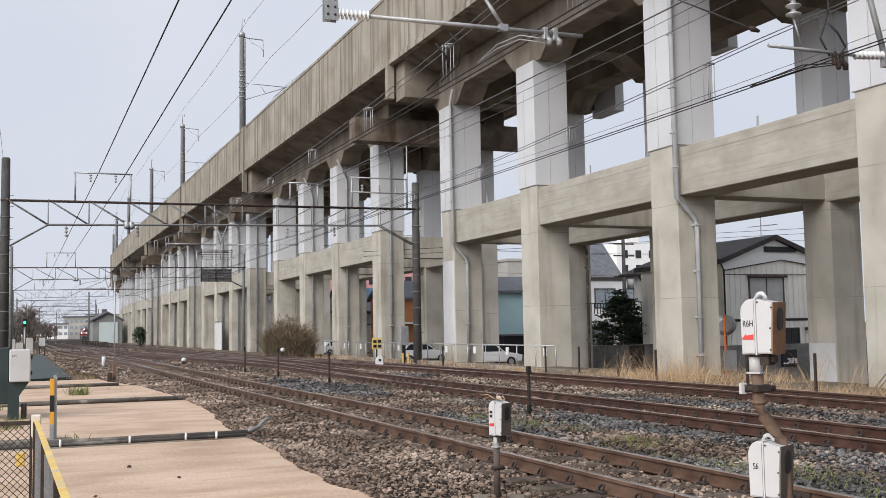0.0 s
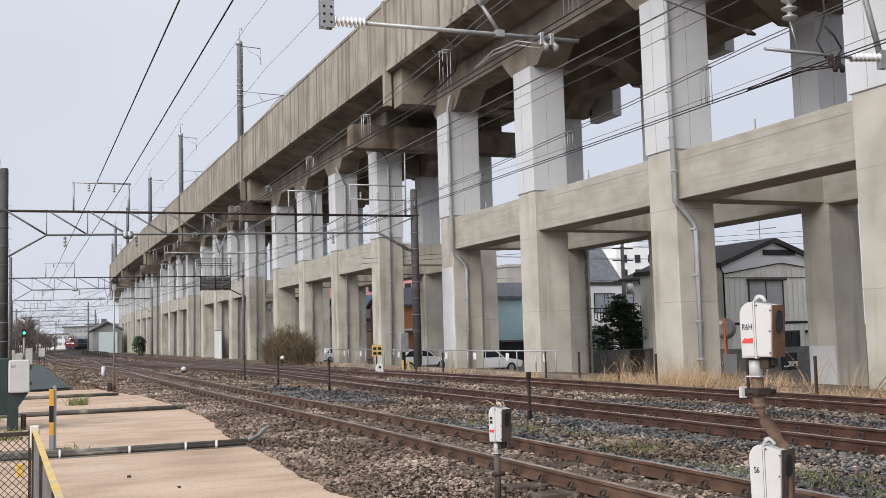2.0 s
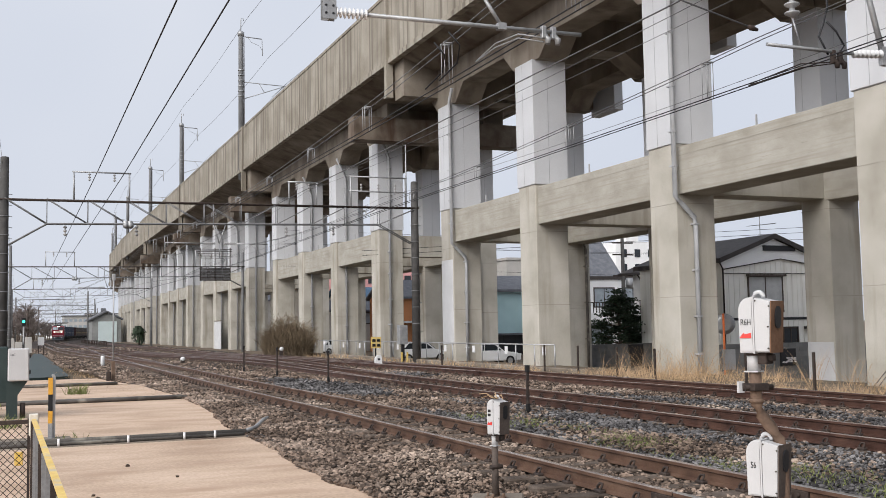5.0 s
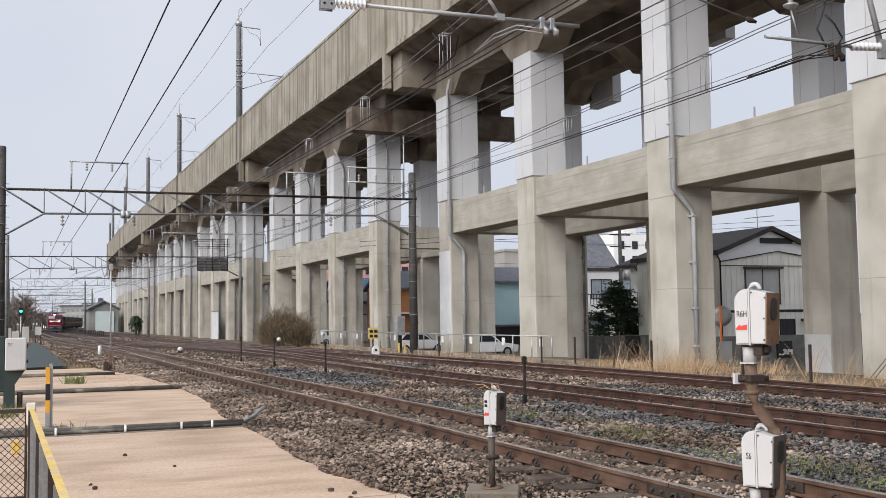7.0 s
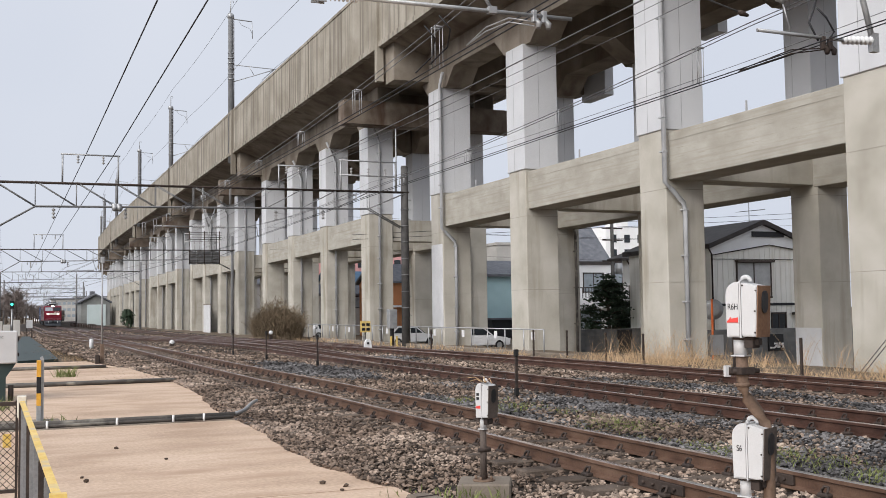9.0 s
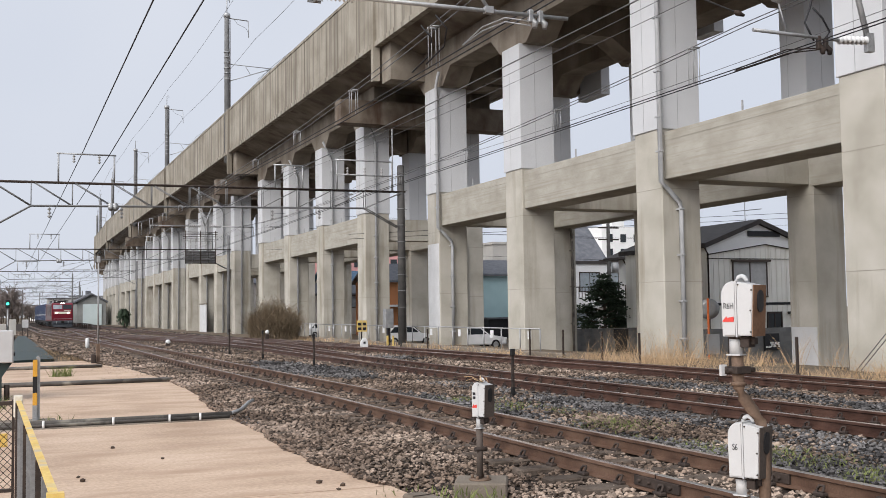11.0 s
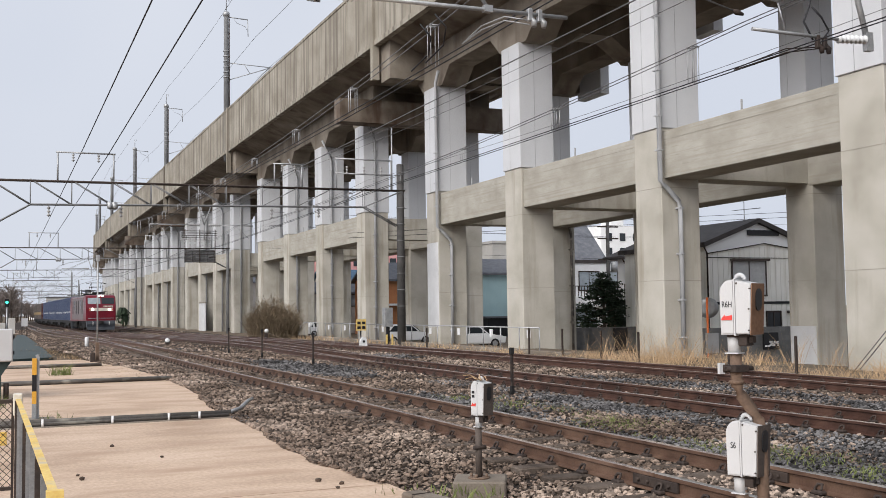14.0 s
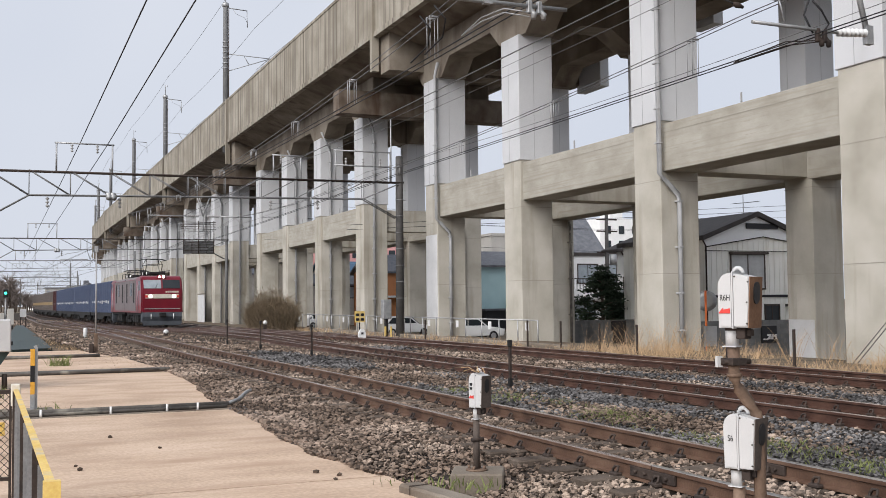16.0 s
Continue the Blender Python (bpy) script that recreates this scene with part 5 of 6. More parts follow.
def rail_fence():
    t = thing("pipe_fence", "low galvanised pipe fence with white tags", "fence", kind="")
    y = 36.5
    k = 0
    while y < 76:
        part("post", tubes(([(19.75, y, -0.4), (19.75, y, 0.62)], 0.03), n=6), GALV, t)
        if k % 2 == 0:
            part("tag", boxes((19.68, 19.72, y + 0.7, y + 0.95, 0.2, 0.52)), PORCELAIN, t)
        y += 1.75
        k += 1
    part("top_rail", tubes(([(19.75, 36.5, 0.62), (19.75, 76, 0.62)], 0.028), n=6), GALV, t)
    part("kerb", boxes((18.9, 19.2, 33, 80, -0.5, -0.22), bevel=0.03), CONCRETE_OLD_SHADED, t)


signals()
yard_things()
plants()
track_posts()
rail_fence()


# ---- overhead line ----
def mast(t, x, y, top, r=0.19, steps=True):
    # dark up to 60 m along the line, a lighter grey beyond
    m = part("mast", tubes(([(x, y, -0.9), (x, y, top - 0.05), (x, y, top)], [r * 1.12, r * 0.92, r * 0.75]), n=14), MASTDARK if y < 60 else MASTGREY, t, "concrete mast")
    if steps:
        for k in range(7):
            z = 1.6 + 0.85 * k
            part("band", tubes(([(x, y, z), (x, y, z + 0.035)], r * 1.14), n=12), MASTGREY, m)
        for k in range(14):
            z = 1.2 + 0.5 * k
            part("climbing_step", tubes(([(x + r * 0.8, y, z), (x + r + 0.14, y, z)], 0.014), n=5), GALV, m)


def insulator(bm, a, b, r=0.06, discs=6):
    a, b = Vector(a), Vector(b)
    pts, rs = [a], [0.02]
    for k in range(discs):
        for f, q in ((0.15, 0.35), (0.45, 1.0), (0.62, 1.0), (0.85, 0.35)):
            pts.append(a.lerp(b, (k + f) / discs))
            rs.append(r * q)
    pts.append(b)
    rs.append(0.02)
    tube(bm, pts, rs, 10)


def top_frame(t, x0, x1, y, z0, z1, bars=1):
    bm = bmesh.new()
    for x in (x0, x1):
        tube(bm, [(x, y, z0), (x, y, z1)], 0.04, 6)
    for k in range(bars):
        tube(bm, [(x0 - 0.08, y, z1 - 0.75 * k), (x1 + 0.08, y, z1 - 0.75 * k)], 0.04, 6)
    f = part("wire_frame", bm, GALV, t)
    for k in range(2 + (bars > 1)):
        x = x0 + (x1 - x0) * (k + 0.6) / (2.2 + (bars > 1))
        q = bmesh.new()
        insulator(q, (x, y, z1 - 0.75 * (bars - 1) - 0.04), (x, y, z1 - 0.75 * (bars - 1) - 0.42) if bars == 1 else (x, y, z1 - 0.75 + 0.4), 0.07, 3)
        part("insulator", q, GREYPORCELAIN, f)


def gantry(y, xl, xr, full=True):
    t = thing("line_gantry", "steel lattice gantry on dark masts carrying the overhead wires", "gantry", "overhead line gantries")
    for x, top in ((xl, 9.4), (xr, 9.0)):
        mast(t, x, y, top, 0.2 if y < 60 else 0.14, full)
    zt = 7.55
    a, b = xl + 1.8, xr - 2.0
    low = lambda x: 6.40 + 0.30 * (x - a) / (b - a)
    top, web = bmesh.new(), bmesh.new()
    for d in (-0.16, 0.16) if full else (0,):
        tube(top, [(xl - 0.2, y + d, zt - 0.08), (xr + 0.2, y + d, zt + 0.05)], 0.042 if full else 0.05, 5)
        tube(web, [(xl + 0.2, y + d, 5.42), (a, y + d, low(a)), (b, y + d, low(b)), (xr - 0.2, y + d, 5.75)], 0.036, 5)
        n = 9
        for k in range(n + 1):
            x = a + (b - a) * k / n
            tube(web, [(x, y + d, low(x)), (x, y + d, zt)], 0.02, 5)
            if k < n:
                e = x + (b - a) / n
                tube(web, [(x, y + d, zt if k < n / 2 else low(x)), (e, y + d, low(e) if k < n / 2 else zt)], 0.021, 5)
        tube(web, [(xl, y + d, zt), (a, y + d, low(a))], 0.03, 5)
        tube(web, [(xr, y + d, zt), (b, y + d, low(b))], 0.03, 5)
    part("top_chord", top, DARKSTEEL, t)
    part("truss", web, MASTGREY, t, "grey lattice of bars")
    top_frame(t, xl + 2.95, xl + 5.4, y, zt, 8.85)
    if full:
        top_frame(t, 12.35, 13.75, y, zt, 8.75)
        top_frame(t, 15.55, 18.5, y, zt, 9.15, 2)
        bm = tubes(([(18.55, y, zt), (18.55, y, 10.9)], 0.035))
        part("lightning_rod", bm, GALV, t)
    # a V bracket between the running lines holds a tube with an insulator on each side
    vx = (track_one(y) + track_two(y)) / 2 + 0.9
    bm = tubes(([(vx - 0.28, y, 6.5), (vx, y, 5.62)], 0.03), ([(vx + 0.3, y, 6.5), (vx, y, 5.62)], 0.03), ([(vx - 0.28, y, 7.5), (vx - 0.28, y, 6.5)], 0.03), ([(vx, y, 5.7), (vx, y, 4.9)], 0.025))
    part("drop_bracket", bm, GALV, t)
    for s, far in ((-1, 2.55), (1, 2.35)):
        bm = tubes(([(vx + s * 0.72, y, 5.62), (vx + s * far, y, 5.62)], 0.03), ([(vx + s * far, y, 5.62), (vx + s * (far + 0.02), y, 5.2)], 0.02), ([(vx + s * 1.5, y, 5.6), (vx + s * (far - 0.2), y, 5.0)], 0.015))
        arm = part("registration_arm", bm, GALV, t)
        q = bmesh.new()
        insulator(q, (vx + s * 0.2, y, 5.62), (vx + s * 0.76, y, 5.62), 0.085, 6)
        part("insulator", q, GREYPORCELAIN, arm)
    if full:
        # hanging insulators and fittings along the lower chord
        for x, z in ((1.9, 6.35), (5.05, 6.4), (12.2, 6.5), (14.6, 6.6)):
            q = bmesh.new()
            insulator(q, (x, y, z), (x, y, z - 0.5), 0.085, 3)
            part("hanging_insulator", q, GREYPORCELAIN, t)
        for x in (4.55, 4.75):
            q = bmesh.new()
            insulator(q, (x, y - 0.05, 6.55), (x, y - 0.4, 6.3), 0.15, 2)
            part("disc_insulator", q, GALV, t)
    return t


def switch_rack():
    """A rack of switchgear with rows of insulators beside the second gantry."""
    y = 99.84
    t = thing("switch_rack", "steel rack of switchgear standing on the gantry with rows of insulators", "switchgear")
    bm = bmesh.new()
    for x in (15.95, 17.35, 18.8):
        tube(bm, [(x, y, 6.2), (x, y, 9.4)], 0.045, 6)
    for k in range(4):
        tube(bm, [(15.7, y, 8.6 + 0.22 * k), (19.0, y, 8.6 + 0.22 * k)], 0.028, 5)
    for k in range(9):
        tube(bm, [(15.9, y, 6.25 + 0.15 * k), (18.85, y, 6.25 + 0.15 * k)], 0.022, 5)
    part("frame", bm, DARKSTEEL, t)
    for k in range(4):
        part("switch_box", boxes((16.0 + 0.72 * k, 16.62 + 0.72 * k, y + 0.1, y + 0.7, 6.3, 7.45), bevel=0.03), MASTGREY, t)
    for k in range(7):
        for z in (7.6, 8.15):
            q = bmesh.new()
            insulator(q, (15.95 + 0.47 * k, y, z), (15.95 + 0.47 * k, y, z + 0.42), 0.075, 3)
            part("insulator", q, GREYPORCELAIN, t)


def near_gantry():
    """The gantry over the near end: its brackets hang into view."""
    y = 10.6
    t = thing("line_gantry", "steel gantry with hanging brackets, tubes and white insulators", "gantry", "overhead line gantries")
    for x in (-6.5, 19.3):
        mast(t, x, y, 9.2)
    bm = bmesh.new()
    for d in (-0.2, 0.2):
        for z in (6.9, 7.8):
            tube(bm, [(-6.5, y + d, z), (19.3, y + d, z)], 0.05, 6)
        for k in range(14):
            x = -6.0 + 1.8 * k
            tube(bm, [(x, y + d, 6.9), (x + 0.9, y + d, 7.8), (x + 1.8, y + d, 6.9)], 0.03, 5)
    part("truss", bm, DARKSTEEL, t)
    # bracket over the near track
    bm = boxes((3.0, 3.15, y - 0.05, y - 0.035, 4.75, 7.0), (3.0, 3.15, y + 0.035, y + 0.05, 4.75, 7.0), (3.068, 3.083, y - 0.04, y + 0.04, 4.75, 7.0))
    plate = part("drop_plate", bm, GALV, t)
    bm = bmesh.new()
    for k in range(10):
        for x in (3.035, 3.115):
            tube(bm, [(x, y - 0.056, 4.81 + 0.085 * k), (x, y - 0.048, 4.81 + 0.085 * k)], 0.014, 8)
    tagged(part("bolt_holes", bm, BLACK, plate), kind="stuff")
    bm = tubes(([(3.48, y, 4.845), (6.2, y, 4.87)], 0.025), n=12)
    tube(bm, [(5.15, y, 4.88), (4.93, y, 5.2)], 0.022, 8)
    box(bm, 5.1, 5.2, y - 0.04, y + 0.04, 4.83, 4.91)
    arm = part("registration_tube", bm, GALV, t)
    q = bmesh.new()
    insulator(q, (3.14, y, 4.84), (3.52, y, 4.845), 0.06, 8)
    part("insulator", q, PORCELAIN, arm)
    q = bmesh.new()
    insulator(q, (4.93, y, 5.18), (4.93, y, 5.55), 0.09, 3)
    part("insulator", q, GALV, arm)
    for x in (5.7, 5.83):
        c = boxes((x - 0.03, x + 0.03, y - 0.03, y + 0.03, 4.78, 4.93), bevel=0.008)
        tube(c, [(x, y, 4.85), (x + 0.05, y - 0.02, 4.77), (x + 0.04, y - 0.03, 4.71)], [0.03, 0.04, 0.03], 8)
        part("wire_clamp", c, GALV, arm)
    for d in (0.0, 0.05):
        part("pull_off", tubes(([(5.7, y, 4.74 + d), (5.52, y + 0.3, 4.85 + d), (5.45, y + 0.8, 4.86 + d), (5.5, y + 1.5, 4.86)], 0.009), n=6), GALV, arm)
    for d in (0.0, 0.55):
        part("jumper", tubes(([(5.5, y + 2.4 + d, 5.5), (5.62, y + 2.3 + d, 5.3), (5.66, y + 2.5 + d, 5.1), (5.55, y + 2.9 + d, 4.93)], 0.012), n=6), BLACKWIRE, arm)
    # bracket over the middle track
    q = bmesh.new()
    tube(q, [(10.99, y, 4.95), (10.76, y, 5.8), (10.74, y, 7.0)], 0.04, 8)
    box(q, 10.92, 11.04, y - 0.04, y + 0.04, 4.88, 5.14)
    part("drop_post", q, GALV, t)
    arm = part("registration_tube", tubes(([(8.98, y, 5.005), (10.45, y, 5.0)], 0.024), n=12), GALV, t)
    q = bmesh.new()
    insulator(q, (10.96, y, 5.04), (10.42, y, 5.0), 0.06, 7)
    part("insulator", q, PORCELAIN, arm)
    q = bmesh.new()
    insulator(q, (9.42, y, 5.4), (9.42, y, 5.75), 0.1, 3)
    tube(q, [(9.42, y, 5.75), (9.42, y, 7.0)], 0.03, 8)
    tube(q, [(9.42, y, 5.4), (9.53, y, 5.04)], 0.012, 6)
    part("hanger_insulator", q, GALV, t)
    for x in (10.08, 10.2):
        c = boxes((x - 0.03, x + 0.03, y - 0.03, y + 0.03, 4.84, 5.02), bevel=0.008)
        tube(c, [(x, y, 4.92), (x + 0.05, y - 0.02, 4.84), (x + 0.04, y - 0.03, 4.78)], [0.03, 0.04, 0.03], 8)
        part("wire_clamp", c, DARKSTEEL, arm)
    part("pull_off", tubes(([(10.1, y, 4.86), (9.98, y + 0.5, 4.95), (10.0, y + 1.6, 4.92)], 0.009), ([(10.2, y, 4.86), (10.08, y + 0.6, 4.93), (10.05, y + 1.7, 4.92)], 0.009)), DARKSTEEL, arm)
    part("jumper", tubes(([(10.0, y, 5.9), (10.02, y, 5.6), (9.98, y + 0.05, 5.38), (9.9, y + 0.05, 5.2), (10.0, y, 4.95)], 0.014), ([(10.0, y, 5.4), (10.16, y, 5.28), (10.28, y, 5.1), (10.22, y, 5.02)], 0.014)), BLACKWIRE, arm)
    cable = tubes(([(6.95, y, 5.62), (8.75, y, 5.2)], 0.011), n=6)
    cable = part("stay_cable", cable, GREYWIRE, t)
    part("end_clamp", tubes(([(8.68, y, 5.22), (8.74, y, 5.2), (8.84, y, 5.18)], [0.02, 0.04, 0.02]), n=8), DARKSTEEL, cable)


def wire(name, label, line, r, mat, y0=-12.0, y1=300.0, sag=0.0, span=50.0, first=0.0):
    """A wire along the track; line gives (x, z) for each y."""
    pts = []
    y = y0
    while y <= y1:
        x, z = line(y)
        f = ((y - first) % span) / span
        pts.append((x, y, z - 4 * sag * f * (1 - f)))
        y += 2.0 if y < 60 else 8.0
    tagged(part(name, tubes((pts, r), n=5), mat), label, "wire", "overhead wires")


def overhead():
    near_gantry()
    switch_rack()
    gantry(50.0, -0.68, 19.0)
    gantry(100.0, -0.78, 20.05)
    for y, xr in ((150, 17.2), (196, 11.4), (240, 15.4), (285, 18.5), (330, 22.0), (380, 28.0)):
        gantry(float(y), -1.2 + far_bend(y), xr, False)
    for center, low, high, ys, dip in ((track_one, 4.91, 5.66, [13.5 + 3.7 * k for k in range(-2, 10)], 0.6), (track_two, 4.92, 5.62, [8.75 + 4.45 * k for k in range(10)], 0.5)):
        for d in (-0.06, 0.06):
            wire("contact_wire", "twin contact wire hung over the track", lambda y: (center(y) + d + 0.05 * math.sin(y / 16), low), 0.009, BLACKWIRE)
            wire("messenger_wire", "twin messenger wire over the track", lambda y: (center(y) + d + 0.05 * math.sin(y / 16), high), 0.008, GREYWIRE, sag=dip, span=39.4, first=10.6)
        for y in ys:
            x = center(y) + 0.05 * math.sin(y / 16)
            f = ((y - 10.6) % 39.4) / 39.4
            hang = high - 4 * dip * f * (1 - f)
            bm = bmesh.new()
            for o in (0.0, 0.12):
                for d in (-0.06, 0.06):
                    tube(bm, [(x + d, y + o, low), (x + d, y + o, hang)], 0.007, 5)
                tube(bm, [(x - 0.07, y + o, hang), (x + 0.07, y + o, hang)], 0.016, 6)
            tagged(part("dropper", bm, GALV), "pair of steel droppers between the wires", "dropper", "droppers")
    for x, z, rise in ((3.32, 8.95, 0.0065), (4.45, 8.78, 0.012)):
        wire("feeder_wire", "thick black feeder wire strung between the gantries", lambda y: (x + far_bend(y), z + rise * max(0.0, 50 - y)), 0.021, BLACKWIRE)
    wire("guard_wire", "thin bare wire strung along the line", lambda y: (8.0 + far_bend(y), 5.63), 0.012, GREYWIRE)
    wire("guard_wire", "thin bare wire strung along the line", lambda y: (-0.68 + far_bend(y), 8.45), 0.006, GREYWIRE, sag=0.5)
    for x, z in ((12.8, 8.4), (13.4, 8.4), (17.2, 8.1)):
        wire("feeder_wire", "bare feeder wire beside the viaduct", lambda y: (x + far_bend(y), z), 0.008, GREYWIRE, sag=0.5)
    # masts on the parapet
    for y, up in ((95.3, 0.55), (133.8, -0.85), (167.8, -1.3), (205.0, -1.4), (243.0, -1.4), (282.0, -1.4), (320.0, -1.4)):
        x = 19.0 + max(0.0, y - 200) ** 2 / 2000.0
        t = thing("parapet_mast", "grey catenary mast standing on the viaduct parapet", "mast", "masts on the viaduct", at=(x, y, up))
        part("shaft", tubes(([(0, 0, 15.4 - up), (0, 0, 28.6), (0, 0, 28.9)], [0.27, 0.23, 0.2]), n=12), MASTGREY, t)
        bm = tubes(([(0, 0, 28.5), (0, 0, 28.56), (0, 0, 28.86), (0, 0, 28.98)], [0.2, 0.32, 0.32, 0.2]), n=12)
        part("cap", bm, GALV, t)
        for k in range(6):
            part("band", tubes(([(0, 0, 22.7 + 0.5 * k), (0, 0, 22.78 + 0.5 * k)], 0.29), n=10), GALV, t)
        bm = tubes(([(0, 0, 28.5), (2.0, 0, 28.4)], 0.05), ([(2.0, 0, 28.4), (2.05, 0, 26.8)], 0.035), ([(0.7, 0, 28.4), (1.0, 0, 28.0), (1.8, 0, 27.7), (2.0, 0, 27.3)], 0.02), ([(0, 0, 28.9), (0, 0, 30.2), (0.25, 0, 30.2), (0.25, 0, 30.0)], 0.04))
        part("top_arm", bm, GALV, t)
        bm = tubes(([(0, 0, 24.15), (4.6, 0, 24.0)], 0.04), ([(0, 0, 22.45), (4.2, 0, 24.0)], 0.04), ([(1.7, 0, 24.1), (2.2, 0, 23.3)], 0.03), ([(4.2, 0, 24.0), (3.3, 0, 23.3), (2.9, 0, 22.9)], 0.025))
        part("cantilever", bm, GALV, t)
        part("conduit", tubes(([(0.25, -0.22, 16.5), (0.25, -0.22, 28.3)], 0.04), n=6), DARKSTEEL, t)
    for dx, z in ((2.0, 26.7), (0.0, 30.2), (3.4, 24.1), (3.0, 22.9)):
        wire("viaduct_wire", "thin wire of the viaduct's overhead line", lambda y: (19.15 + dx + max(0.0, y - 200) ** 2 / 2000.0, z), 0.018, GREYWIRE, y0=14.8, y1=330.0, sag=0.4, span=39.4, first=14.8)


overhead()


# ---- houses and streets beyond the viaduct ----
SIDING = material("cream_board_siding", [(0.82, 0.80, 0.73), (0.88, 0.86, 0.80)], scale=1.5, rough=0.7, bump=0.05, streak=((0.60, 0.56, 0.47), (2.2, 2.2, 0.1), 0.55, 0.85))
ROOFDARK = material("dark_brown_roof", [(0.035, 0.03, 0.03), (0.075, 0.065, 0.06)], scale=2, rough=0.7, bump=0.2)
ROOFGREY = material("grey_slate_roof", [(0.10, 0.105, 0.12), (0.17, 0.175, 0.19)], scale=2, rough=0.75, bump=0.2)
ROOFBLUE = material("blue_tile_roof", [(0.06, 0.13, 0.22), (0.10, 0.19, 0.29)], scale=2, rough=0.6, bump=0.2)
WALLWHITE = material("white_stucco", [(0.74, 0.74, 0.735), (0.83, 0.83, 0.825)], scale=0.8, rough=0.85, bump=0.1)
WALLTEAL = material("pale_blue_green_wall", [(0.42, 0.60, 0.62), (0.50, 0.68, 0.70)], scale=0.8, rough=0.8, bump=0.1)
WALLPINK = material("pink_wall", [(0.60, 0.30, 0.29), (0.68, 0.36, 0.35)], scale=0.5, rough=0.8, bump=0.05)
WALLORANGE = material("orange_brown_wall", [(0.42, 0.17, 0.07), (0.50, 0.22, 0.10)], scale=0.7, rough=0.8, bump=0.05)
WALLGREY = material("grey_beige_wall", [(0.40, 0.38, 0.35), (0.50, 0.48, 0.45)], scale=0.7, rough=0.85, bump=0.05)
BLOCKWALL = material("dark_grey_block", [(0.12, 0.12, 0.12), (0.20, 0.20, 0.195)], scale=1.5, rough=0.92, bump=0.2, vary=0.12)
CARPAINT = material("silver_white_car_paint", [(0.74, 0.745, 0.75), (0.80, 0.80, 0.805)], scale=1, rough=0.25, metal=0.0, bump=0.0, coat=0.5)


def window_on(parent, x0, x1, y, z0, z1, frame=DARKSTEEL, glass=None):
    """A framed window with two panes on a wall that faces the tracks' near end."""
    glass = glass or GLASSSKY
    w = part("window", boxes((x0 - 0.08, x1 + 0.08, y - 0.06, y, z1, z1 + 0.1), (x0 - 0.08, x1 + 0.08, y - 0.08, y, z0 - 0.1, z0), (x0 - 0.08, x0, y - 0.06, y, z0, z1), (x1, x1 + 0.08, y - 0.06, y, z0, z1), ((x0 + x1) / 2 - 0.03, (x0 + x1) / 2 + 0.03, y - 0.05, y, z0, z1)), frame, parent)
    for a, b in ((x0, (x0 + x1) / 2 - 0.03), ((x0 + x1) / 2 + 0.03, x1)):
        part("pane", boxes((a, b, y - 0.03, y - 0.005, z0, z1)), glass, w)


def house(name, label, x0, x1, y0, y1, z0, z1, ridge, wall, roof, windows=(), along="x", over=0.5):
    """Walls with a pitched roof; along: the way its ridge runs."""
    t = thing(name, label, "house", "houses beyond the viaduct")
    w = part("wall", boxes((x0, x1, y0, y1, z0, z1)), wall, t)
    bm = bmesh.new()
    if along == "x":
        m = (y0 + y1) / 2
        prism(bm, [(y0 - over, z1 - 0.1), (m, ridge), (y1 + over, z1 - 0.1), (y1 + over, z1 + 0.12), (m, ridge + 0.24), (y0 - over, z1 + 0.12)], x0 - over, x1 + over, "x")
        prism(bm, [(y0, z1), (m, ridge), (y1, z1)], x0, x1, "x", 1)
    elif along == "y":
        m = (x0 + x1) / 2
        prism(bm, [(x0 - over, z1 - 0.15), (m, ridge), (x1 + over, z1 - 0.15), (x1 + over, z1 + 0.12), (m, ridge + 0.26), (x0 - over, z1 + 0.12)], y0 - over, y1 + over, "y")
        prism(bm, [(x0, z1), (m, ridge), (x1, z1)], y0, y1, "y", 1)
    else:
        box(bm, x0 - 0.1, x1 + 0.1, y0 - 0.1, y1 + 0.1, z1, ridge)
    part("roof", bm, [roof, wall], t)
    for a, b, c, d in windows:
        window_on(w, a, b, y0, c, d)
    return t, w


